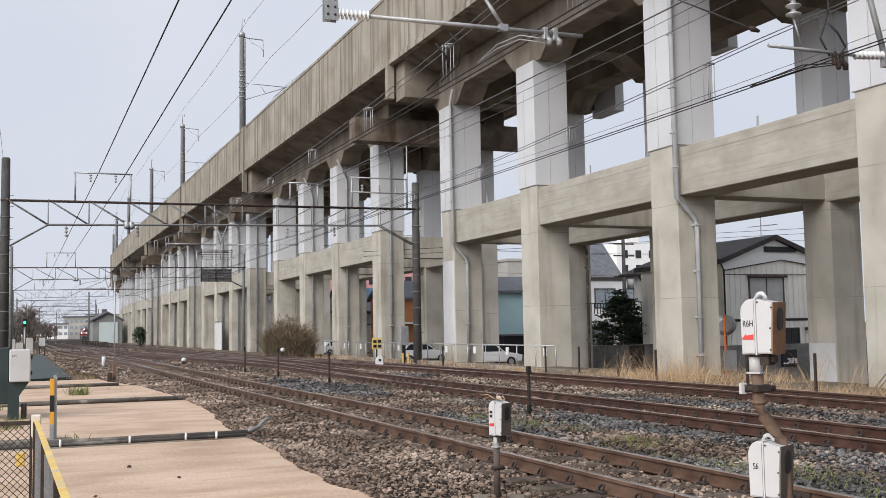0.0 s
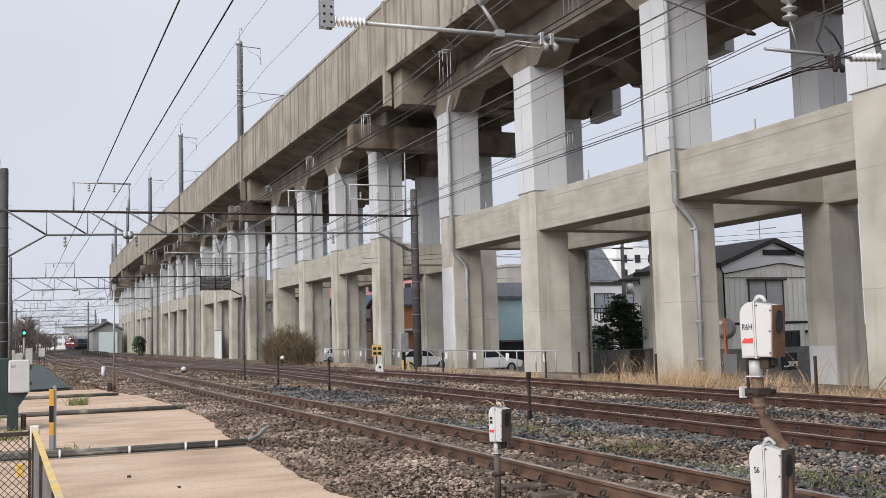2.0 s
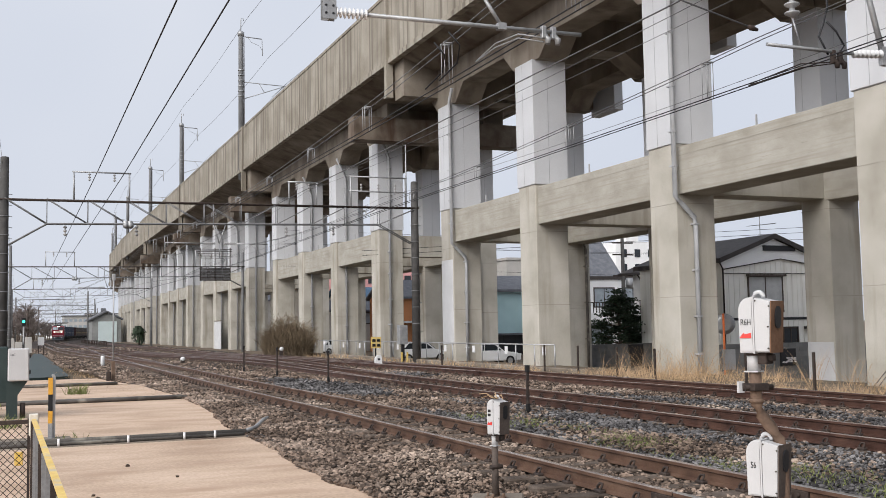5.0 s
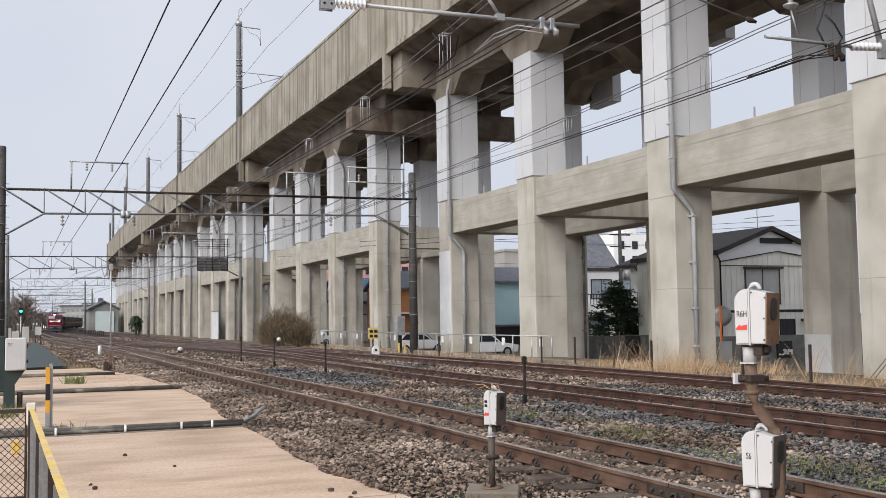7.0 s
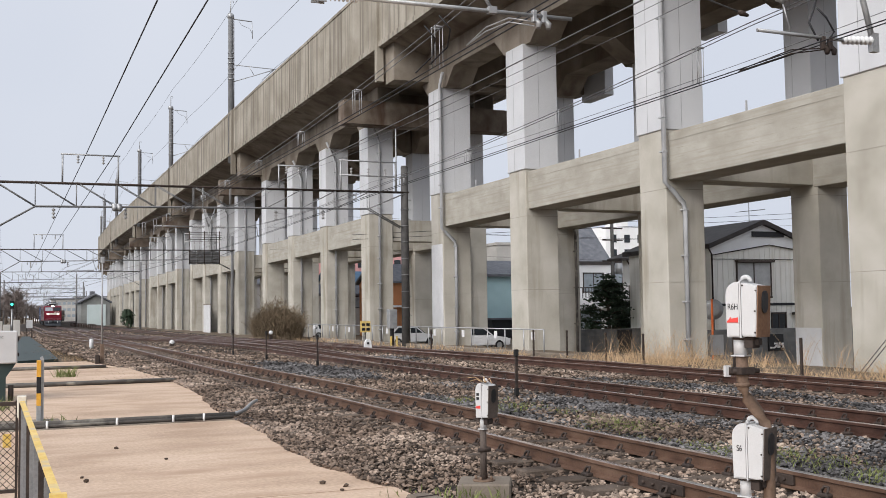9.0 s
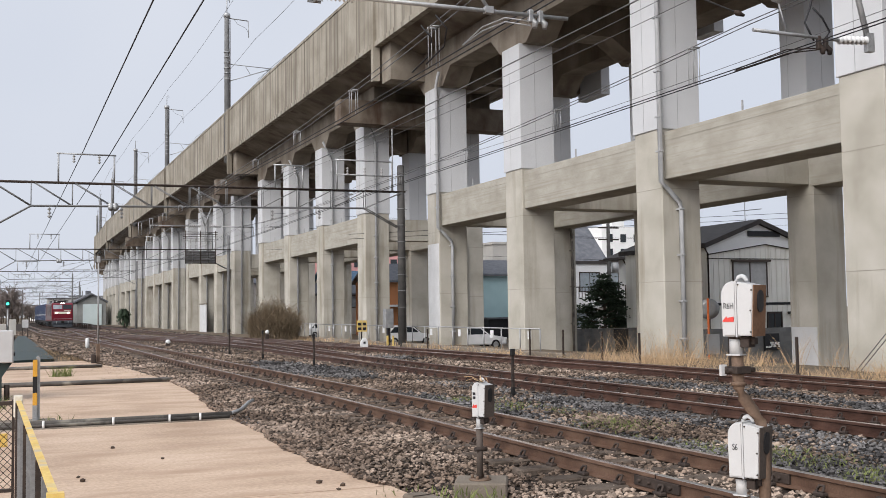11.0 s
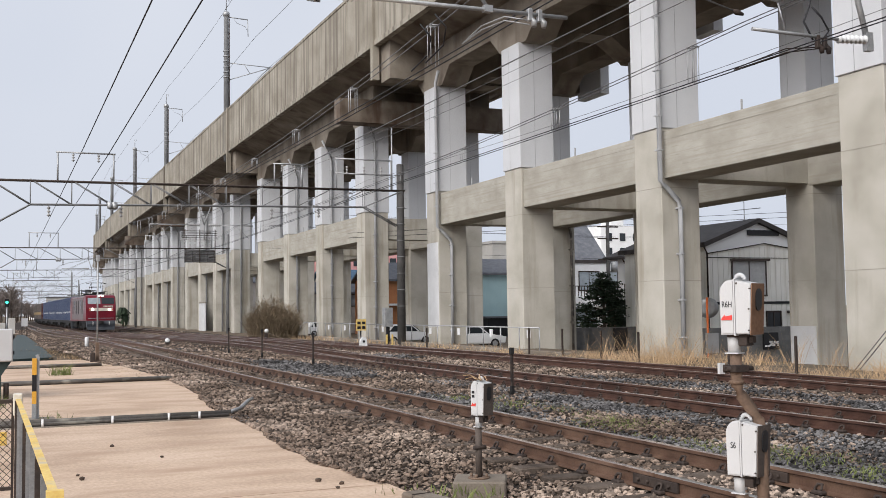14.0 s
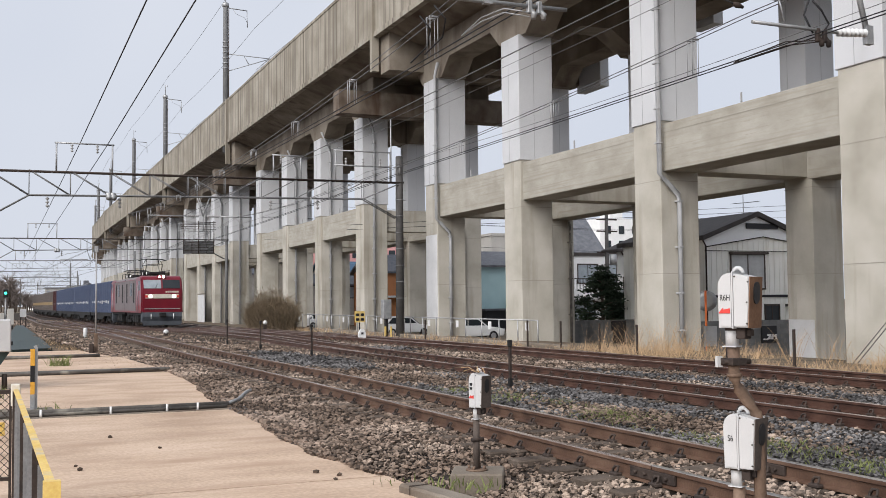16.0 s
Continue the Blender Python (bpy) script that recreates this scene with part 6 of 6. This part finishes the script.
def neighbourhood():
    # cream house with a dark roof
    t, w = house("house", "cream board-sided house with a dark brown gable roof", 35.25, 42.2, 46.0, 54.0, -1.1, 4.75, 6.0, SIDING, ROOFDARK, (), "y", 0.3)
    window_on(w, 37.0, 39.25, 46.0, 2.0, 3.85, SHADEFACE, plain("pane_over_grey_curtain", (0.50, 0.50, 0.49), 0.3))
    part("window_hood", boxes((36.85, 39.4, 45.72, 46.0, 3.88, 4.0)), SHADEFACE, w)
    window_on(w, 39.3, 40.2, 46.0, -0.2, 1.0, DARKSTEEL, GLASSDARK)
    for x in [35.3 + 0.36 * k for k in range(20)]:
        part("board", boxes((x, x + 0.03, 45.975, 46.0, -1.0, 4.7)), SIDING, w)
    part("belt", boxes((35.2, 42.2, 45.95, 46.0, 1.48, 1.62)), BLACK, w)
    part("canopy", boxes((40.7, 41.7, 45.6, 46.0, 0.95, 1.1)), ROOFDARK, w)
    bm = bmesh.new()
    prism(bm, [(35.2, 4.25), (39.2, 4.86), (42.2, 4.45), (42.2, 4.75), (38.72, 5.98), (35.2, 4.72)], 45.93, 45.99, "y")
    part("gable_board", bm, WALLWHITE, w)
    part("gable_trim", tubes(([(35.2, 45.92, 4.25), (39.2, 45.92, 4.86), (42.2, 45.92, 4.45)], 0.03), ([(35.2, 45.95, 4.05), (42.2, 45.95, 4.05)], 0.02)), DARKSTEEL, w)
    part("gable_vent", boxes((38.0, 40.2, 45.85, 45.94, 5.3, 5.6)), BLACK, w)
    part("downpipe", tubes(([(34.9, 45.7, 4.6), (35.25, 45.9, 4.3), (35.25, 45.9, -1.0)], 0.05)), DARKSTEEL, w)
    a = thing("tv_antenna", "thin television antenna on a roof", "antenna")
    bm = tubes(([(40.4, 49, 5.6), (40.4, 49, 7.6)], 0.025), ([(39.6, 49, 7.0), (41.6, 49, 7.2)], 0.015))
    for k in range(7):
        tube(bm, [(39.7 + 0.28 * k, 48.7, 7.02 + 0.03 * k), (39.7 + 0.28 * k, 49.3, 7.02 + 0.03 * k)], 0.012, 4)
    part("antenna_mast", bm, GALV, a)
    # white house with a balcony
    t, w = house("house", "white house with a balcony and flat roof edge", 45.5, 57.0, 80.0, 90.0, -1.1, 5.4, 5.7, WALLWHITE, ROOFDARK, ((47.4, 49.4, 3.0, 4.6), (50.6, 52.2, 3.0, 4.6), (47.0, 49.0, -0.2, 1.5)), "flat")
    part("balcony", boxes((46.2, 53.5, 78.8, 80.0, 1.5, 2.4)), WALLWHITE, t)
    for k in range(24):
        part("baluster", boxes((46.25 + 0.31 * k, 46.3 + 0.31 * k, 78.8, 78.86, 2.4, 3.3)), DARKSTEEL, t)
    part("balcony_rail", boxes((46.2, 53.5, 78.78, 78.88, 3.28, 3.36)), DARKSTEEL, t)
    house("house", "house under a steep grey slate roof", 54.0, 57.6, 92.0, 102.0, -1.1, 6.0, 11.0, WALLWHITE, ROOFGREY, ((54.6, 55.6, 4.6, 5.4), (56.4, 57.2, 4.6, 5.4)), "x", 0.3)
    t = thing("house", "white house with a dark hipped roof and a balcony", "house", "houses beyond the viaduct")
    w = part("wall", boxes((41.9, 50.0, 64.0, 65.1, -1.1, 4.95)), WALLWHITE, t)
    bm = bmesh.new()
    ring = [bm.verts.new(c) for c in ((40.85, 63.4, 4.95), (51.0, 63.4, 4.95), (51.0, 65.7, 4.95), (40.95, 65.7, 4.95))]
    rim = [bm.verts.new(v.co + Vector((0, 0, 0.14))) for v in ring]
    ridge = [bm.verts.new((42.3, 64.6, 5.75)), bm.verts.new((49.7, 64.6, 5.75))]
    bm.faces.new(ring[::-1])
    for i in range(4):
        bm.faces.new((ring[i], ring[(i + 1) % 4], rim[(i + 1) % 4], rim[i]))
    for f in ((rim[0], rim[1], ridge[1], ridge[0]), (rim[1], rim[2], ridge[1]), (rim[2], rim[3], ridge[0], ridge[1]), (rim[3], rim[0], ridge[0])):
        bm.faces.new(f)
    part("roof", bm, ROOFDARK, t)
    part("downpipe", tubes(([(41.2, 63.4, 4.9), (41.8, 63.9, 4.5), (41.8, 63.9, -1.0)], 0.07)), DARKSTEEL, t)
    part("balcony", boxes((41.0, 46.0, 62.9, 64.0, 1.2, 2.2)), WALLWHITE, t)
    part("balcony_rail", boxes((41.0, 46.0, 62.9, 62.98, 3.0, 3.08)), DARKSTEEL, t)
    for k in range(17):
        part("baluster", boxes((41.0 + 0.3 * k, 41.04 + 0.3 * k, 62.9, 62.96, 2.2, 3.02)), DARKSTEEL, t)
    # apartment block
    t = thing("apartment_block", "distant white apartment block with small windows", "building")
    w = part("wall", boxes((112, 130, 180, 195, -1.1, 18.2), (114.5, 117.5, 180.2, 184, 18.2, 19.4)), WALLWHITE, t)
    for i in range(5):
        for k in range(5):
            part("window", boxes((113.2 + 3.2 * i, 114.5 + 3.2 * i, 179.9, 180, 3 + 3 * k, 4.6 + 3 * k)), GLASSDARK, w)
    # blue-green house and its neighbours
    t, w = house("house", "pale blue-green house with a grey tiled roof", 38.6, 49.0, 85.0, 95.0, -1.1, 4.6, 6.0, WALLTEAL, ROOFGREY, (), "x", 0.5)
    part("lean_to", boxes((39.5, 45.0, 82.5, 85.0, -1.1, 0.6)), BLACK, t)
    part("lean_to_roof", boxes((39.2, 45.2, 82.2, 85.0, 0.6, 0.75)), ROOFGREY, t)
    part("chimney", tubes(([(42.6, 84.5, 0.7), (42.6, 84.5, 1.7)], 0.12)), BLACK, t)
    house("house", "flat cream building behind the houses", 53.4, 66.0, 110.0, 120.0, -1.1, 9.2, 9.5, WALLGREY, WALLGREY, ((56.2, 57.2, 6.4, 8.0),), "flat")
    t = thing("apartment_block", "distant pink building with rows of windows", "building")
    w = part("wall", boxes((49.0, 64.5, 160, 172, -1.1, 10.8)), WALLPINK, t)
    for i in range(7):
        for k in range(4):
            part("window", boxes((50.4 + 2.1 * i, 51.5 + 2.1 * i, 159.9, 160, 0.6 + 2.7 * k, 1.9 + 2.7 * k)), GLASSDARK, w)
    house("house", "grey house with a blue tiled roof", 36.6, 41.6, 120.0, 130.0, -1.1, 4.2, 6.4, WALLGREY, ROOFBLUE, ((37.6, 39.0, 1.8, 3.2),), "x", 0.4)
    t, w = house("house", "orange-brown house with a grey roof", 35.6, 41.5, 100.0, 108.0, -1.1, 4.5, 6.3, WALLORANGE, ROOFGREY, (), "x", 0.4)
    part("awning", boxes((36.0, 39.0, 99.2, 100.0, 1.9, 2.1)), WALLWHITE, t)
    for x0, y, top in ((33.5, 132, 5.2), (39.0, 186, 8.0), (46.0, 150, 6.0), (31.5, 112, 4.6)):
        house("house", "grey two-storey house seen between the columns", x0, x0 + 8, y, y + 9, -1.1, top - 1.2, top, WALLGREY, ROOFGREY, ((x0 + 1, x0 + 2.4, 2.0, 3.2), (x0 + 4, x0 + 5.6, 2.0, 3.2)), "x", 0.4)
    # garden walls of blocks
    for x0, x1, y, top in ((29.6, 37.5, 52.0, 0.25), (26.6, 36.0, 36.5, 0.45)):
        t = thing("block_wall", "dark grey concrete block garden wall", "wall", kind="structure")
        rows, n = 7, int((x1 - x0) / 0.4)
        for r in range(rows):
            for k in range(n):
                a = x0 + 0.4 * k + (0.2 if r % 2 else 0)
                part("block", boxes((a, a + 0.39, y, y + 0.15, top - 0.2 * (r + 1) + 0.01, top - 0.2 * r)), BLOCKWALL, t)
        part("mortar", boxes((x0 + 0.1, x1, y + 0.012, y + 0.14, -1.2, top - 0.01)), BLOCKWALL, t)
    t = thing("name_board", "dark panel fixed to a garden wall", "sign")
    part("panel", boxes((33.0, 34.0, 51.94, 51.99, -0.4, 0.2)), BLACK, t)
    part("backing", boxes((33.1, 33.9, 51.97, 52.0, -1.1, 0.0)), BLACK, t)
    t = thing("flower_box", "small window in the wall with white flowers", "planter")
    part("niche", boxes((30.9, 31.7, 36.4, 36.5, -0.55, 0.2)), BLACK, t)
    rng = random.Random(2)
    bm = bmesh.new()
    for k in range(26):
        p = Vector((rng.uniform(30.95, 31.65), 36.36, rng.uniform(-0.4, -0.2)))
        box(bm, p.x - 0.03, p.x + 0.03, p.y - 0.03, p.y + 0.04, p.z - 0.03, p.z + 0.03)
    tagged(part("flower_cluster", bm, PORCELAIN, t), kind="stuff")
    # road mirror
    t = thing("road_mirror", "round road mirror seen from behind on an orange post", "road mirror")
    part("post", tubes(([(26.05, 34.0, -1.2), (26.05, 34.0, 1.75)], 0.045), n=8), plain("orange_post_paint", (0.75, 0.17, 0.04)), t)
    bm = bmesh.new()
    tube(bm, [(26.2, 34.15, 1.33), (26.26, 34.22, 1.33), (26.3, 34.3, 1.33)], [0.25, 0.42, 0.42], 24)
    part("mirror_back", bm, GALV, t)
    t = thing("utility_box", "pale grey panel on a stake in the dry grass", "box")
    part("panel", boxes((24.0, 24.55, 31.4, 31.48, -0.35, 0.4), bevel=0.01), DOWNPIPE, t)
    part("stake", boxes((24.2, 24.28, 31.48, 31.55, -0.7, 0.3)), RUSTPIPE, t)
    # utility pole
    t = thing("utility_pole", "concrete utility pole with crossarms and wires", "utility pole")
    part("pole", tubes(([(47.3, 75, -1.1), (47.3, 75, 9.2)], [0.2, 0.14]), n=10), MASTDARK, t)
    for z in (8.2, 7.2, 5.4):
        part("crossarm", boxes((46.3, 48.3, 74.9, 75.0, z, z + 0.12)), DARKSTEEL, t)
    part("transformer", tubes(([(47.9, 75, 4.4), (47.9, 75, 5.3)], 0.3), n=10), GALV, t)
    for k, z in enumerate((8.3, 7.3, 5.5, 7.4)):
        part("cable", tubes(([(20, 82 + k, z + 1.2), (47.3 + 0.3 * k, 75, z), (90, 66 - k, z + 0.6)], 0.012), n=4), BLACKWIRE, t)
    # wires above the cream house
    for k in range(2):
        tagged(part("street_cable", tubes(([(20, 62, 6.0 + 0.3 * k), (60, 62, 8.4 + 0.4 * k)], 0.015), n=4), BLACKWIRE), "thin street cable above the roofs", "cable", "street cables")
    parked_car((27.75, 60.5, -1.1), 3, "white parked car behind the pipe fence")
    parked_car((27.2, 71.0, -1.1), 6, "silver parked car between the columns")
    parked_car((29.5, 100.0, -1.1), 10, "white parked van among the columns")
    t = thing("steel_door", "white steel door leaning at a viaduct column", "door")
    part("leaf", boxes((20.92, 21.04, 117.0, 120.9, -0.8, 2.5), bevel=0.02), WHITEPATCH, t)
    part("frame", boxes((20.9, 21.04, 116.9, 121.0, 2.5, 2.62)), CONCRETE_OLD_SHADED, t)


def parked_car(at, turn, label):
    t = thing("parked_car", label, "car", "parked cars", at=at, rz=turn)
    bm = bmesh.new()
    prism(bm, [(-2.1, 0.3), (2.1, 0.3), (2.15, 0.62), (1.95, 0.78), (0.95, 0.92), (-1.9, 0.95), (-2.1, 0.85)], -0.82, 0.82, "y")
    bmesh.ops.bevel(bm, geom=list(bm.edges), offset=0.05, segments=2, affect="EDGES")
    body = part("body", bm, CARPAINT, t)
    bm = bmesh.new()
    prism(bm, [(1.0, 0.9), (0.3, 1.42), (-1.3, 1.46), (-1.9, 0.92)], -0.7, 0.7, "y")
    bmesh.ops.bevel(bm, geom=list(bm.edges), offset=0.04, segments=2, affect="EDGES")
    part("cabin", bm, CARPAINT, body)
    for s in (-1, 1):
        a, b = sorted((s * 0.695, s * 0.715))
        for p in ([(0.75, 0.97), (0.25, 1.34), (-0.45, 1.36), (-0.45, 0.97)], [(-0.52, 0.97), (-0.52, 1.36), (-1.2, 1.38), (-1.6, 0.97)]):
            q = bmesh.new()
            prism(q, p, a, b, "y")
            part("window", q, GLASSDARK, body)
        for x in (-1.3, 1.3):
            wh = part("wheel", tubes(([(x, s * 0.62, 0.31), (x, s * 0.84, 0.31)], 0.31), n=18), BLACK, t)
            part("rim", tubes(([(x, s * 0.83, 0.31), (x, s * 0.85, 0.31)], 0.19), n=14), GALV, wh)
    q = bmesh.new()
    prism(q, [(0.98, 0.96), (0.36, 1.4), (0.4, 1.42), (1.03, 0.96)], -0.6, 0.6, "y")
    part("windscreen", q, GLASSDARK, body)
    for s in (-0.6, 0.6):
        part("headlight", boxes((2.05, 2.16, s - 0.18, s + 0.18, 0.6, 0.74), bevel=0.02), PORCELAIN, body)


# ---- the far end of the line ----
def far_end():
    # shed with a roller door
    t = thing("shed", "grey metal shed with a pale roller door", "shed")
    bm = bmesh.new()
    prism(bm, [(14.4, -0.8), (20.3, -0.8), (20.3, 4.3), (17.3, 5.9), (14.4, 4.3)], 232, 250, "y")
    part("wall", bm, material("weathered_grey_shed_wall", [(0.19, 0.195, 0.19), (0.27, 0.275, 0.265)], scale=0.8, rough=0.85, bump=0.1), t)
    bm = bmesh.new()
    prism(bm, [(14.0, 4.2), (17.3, 5.95), (20.7, 4.2), (20.7, 4.5), (17.3, 6.25), (14.0, 4.5)], 231.5, 250.5, "y")
    part("roof", bm, ROOFGREY, t)
    part("door", boxes((15.6, 19.4, 231.8, 232, -0.6, 3.9)), material("pale_roller_door", [(0.50, 0.58, 0.58), (0.58, 0.66, 0.66)], scale=0.6, rough=0.6, bump=0.05), t)
    part("roof_vent", boxes((16.8, 17.8, 240, 242, 6.0, 6.9)), ROOFGREY, t)
    # station buildings closing the view
    for x0, x1, y, top, mt in ((12, 21, 520, 6.4, WALLWHITE), (20, 36, 540, 10.0, WALLGREY), (-30, -8, 420, 5.0, WALLGREY), (34, 60, 600, 12, WALLWHITE)):
        t = thing("station_building", "distant pale building at the end of the line", "building", "far buildings")
        w = part("wall", boxes((x0, x1, y, y + 12, -0.9, top)), mt, t)
        part("roof", boxes((x0 - 0.6, x1 + 0.6, y - 0.6, y + 12.6, top, top + 0.4)), ROOFGREY, t)
        n = int((x1 - x0) / 2.2)
        for r in range(int(top / 3)):
            for k in range(n):
                part("window", boxes((x0 + 0.6 + 2.2 * k, x0 + 2.1 + 2.2 * k, y - 0.06, y, 1.2 + 3 * r, 2.5 + 3 * r)), GLASSSKY, w)
    # green signal and lineside boxes
    t = thing("colour_signal", "line signal on a mast showing green", "railway signal")
    part("mast", tubes(([(0.35, 90.3, -0.8), (0.35, 90.3, 2.1)], 0.06), n=8), GALV, t)
    part("head", boxes((0.18, 0.52, 90.12, 90.3, 2.1, 2.75), bevel=0.03), BLACK, t)
    part("lamp", tubes(([(0.35, 90.06, 2.45), (0.35, 90.1, 2.45)], 0.11), n=12), GREENGLOW, t)
    rng = random.Random(8)
    for k in range(5):
        x, y = rng.uniform(-2.2, 0.5), rng.uniform(85, 140)
        h = rng.uniform(0.6, 1.5)
        t = thing("lineside_cabinet", "small grey lineside equipment cabinet", "cabinet", "lineside cabinets")
        part("body", boxes((x, x + 0.55, y, y + 0.5, -0.2, h), bevel=0.02), WALLGREY, t)
        part("plinth", boxes((x - 0.05, x + 0.6, y - 0.05, y + 0.55, -0.8, -0.18)), CONCRETE_OLD_SHADED, t)
    # twig brown lightened to paint the haze of distance
    twig = material("hazed_twigs", [(0.17, 0.14, 0.128), (0.25, 0.21, 0.19)], scale=3, rough=0.95, bump=0, vary=-0.3)
    for k in range(14):
        x, y, h = -9 + 1.0 * k + rng.uniform(-0.8, 0.8), rng.uniform(185, 330), rng.uniform(6, 9)
        bare_tree((min(x, 1.5 + far_bend(y)), y, -0.65), h, twig, 20 + k)
    for k in range(12):
        x = 20 + 9 * k + rng.uniform(-3, 3)
        bare_tree((x - 40 if x < 55 else x, rng.uniform(480, 640), -0.65), rng.uniform(8, 12), twig, 50 + k)
    for k in range(16):
        x = -1.5 + 0.85 * k
        bare_tree((x, 385 + 7 * (k % 5), -0.65), 11.5 - 0.42 * k + rng.uniform(-0.8, 0.8), twig, 80 + k)
    # low fence panels beside the far tracks
    bm = bmesh.new()
    t = thing("timber_fence", "low dark fence beside the far track", "fence")
    for k in range(16):
        y = 150 + 4.0 * k
        part("post", boxes((11.1, 11.25, y, y + 0.15, -0.8, 0.3)), DARKSTEEL, t)
    part("rail", tubes(([(11.1, 150, 0.25), (11.1, 212, 0.25)], 0.06), n=5), DARKSTEEL, t)
    bm.free()


def bare_tree(at, height, mat, seed):
    rng = random.Random(seed)
    t = thing("bare_tree", "leafless brown tree in the distance", "tree", "bare trees", at=at)
    bm = bmesh.new()
    tube(bm, [(0, 0, -0.2), (0.1, 0, height * 0.35), (0, 0.1, height * 0.8)], [0.2, 0.14, 0.03], 6)
    part("trunk", bm, BARK, t)
    bm = bmesh.new()
    for k in range(38):
        a, z = rng.uniform(0, 6.28), height * rng.uniform(0.18, 0.75)
        r = height * rng.uniform(0.15, 0.36)
        p, q = Vector((0, 0, z)), Vector((r * math.cos(a), r * math.sin(a), z + r * rng.uniform(0.4, 1.0)))
        tube(bm, [p, p.lerp(q, 0.5) + Vector((0, 0, 0.1)), q], [0.07, 0.05, 0.02], 4)
        for j in range(34):
            s = p.lerp(q, rng.uniform(0.3, 1.0))
            e = s + Vector((rng.gauss(0, 0.5), rng.gauss(0, 0.5), rng.uniform(0.1, 0.9)))
            w = Vector((rng.gauss(0, 0.03), rng.gauss(0, 0.03), 0.01))
            bm.faces.new([bm.verts.new(c) for c in (s - w, s + w, e)])
    part("crown", bm, mat, t)


neighbourhood()
far_end()


ground_parts()


def motions():
    times = [0.5 * k for k in range(33)]
    walk(LOCO, [(t, on_track(train_front(t))) for t in times])
    for i, w in enumerate(WAGONS):
        walk(w, [(t, on_track(train_front(t) + 15.9 + 14.25 * i)) for t in times])


motions()
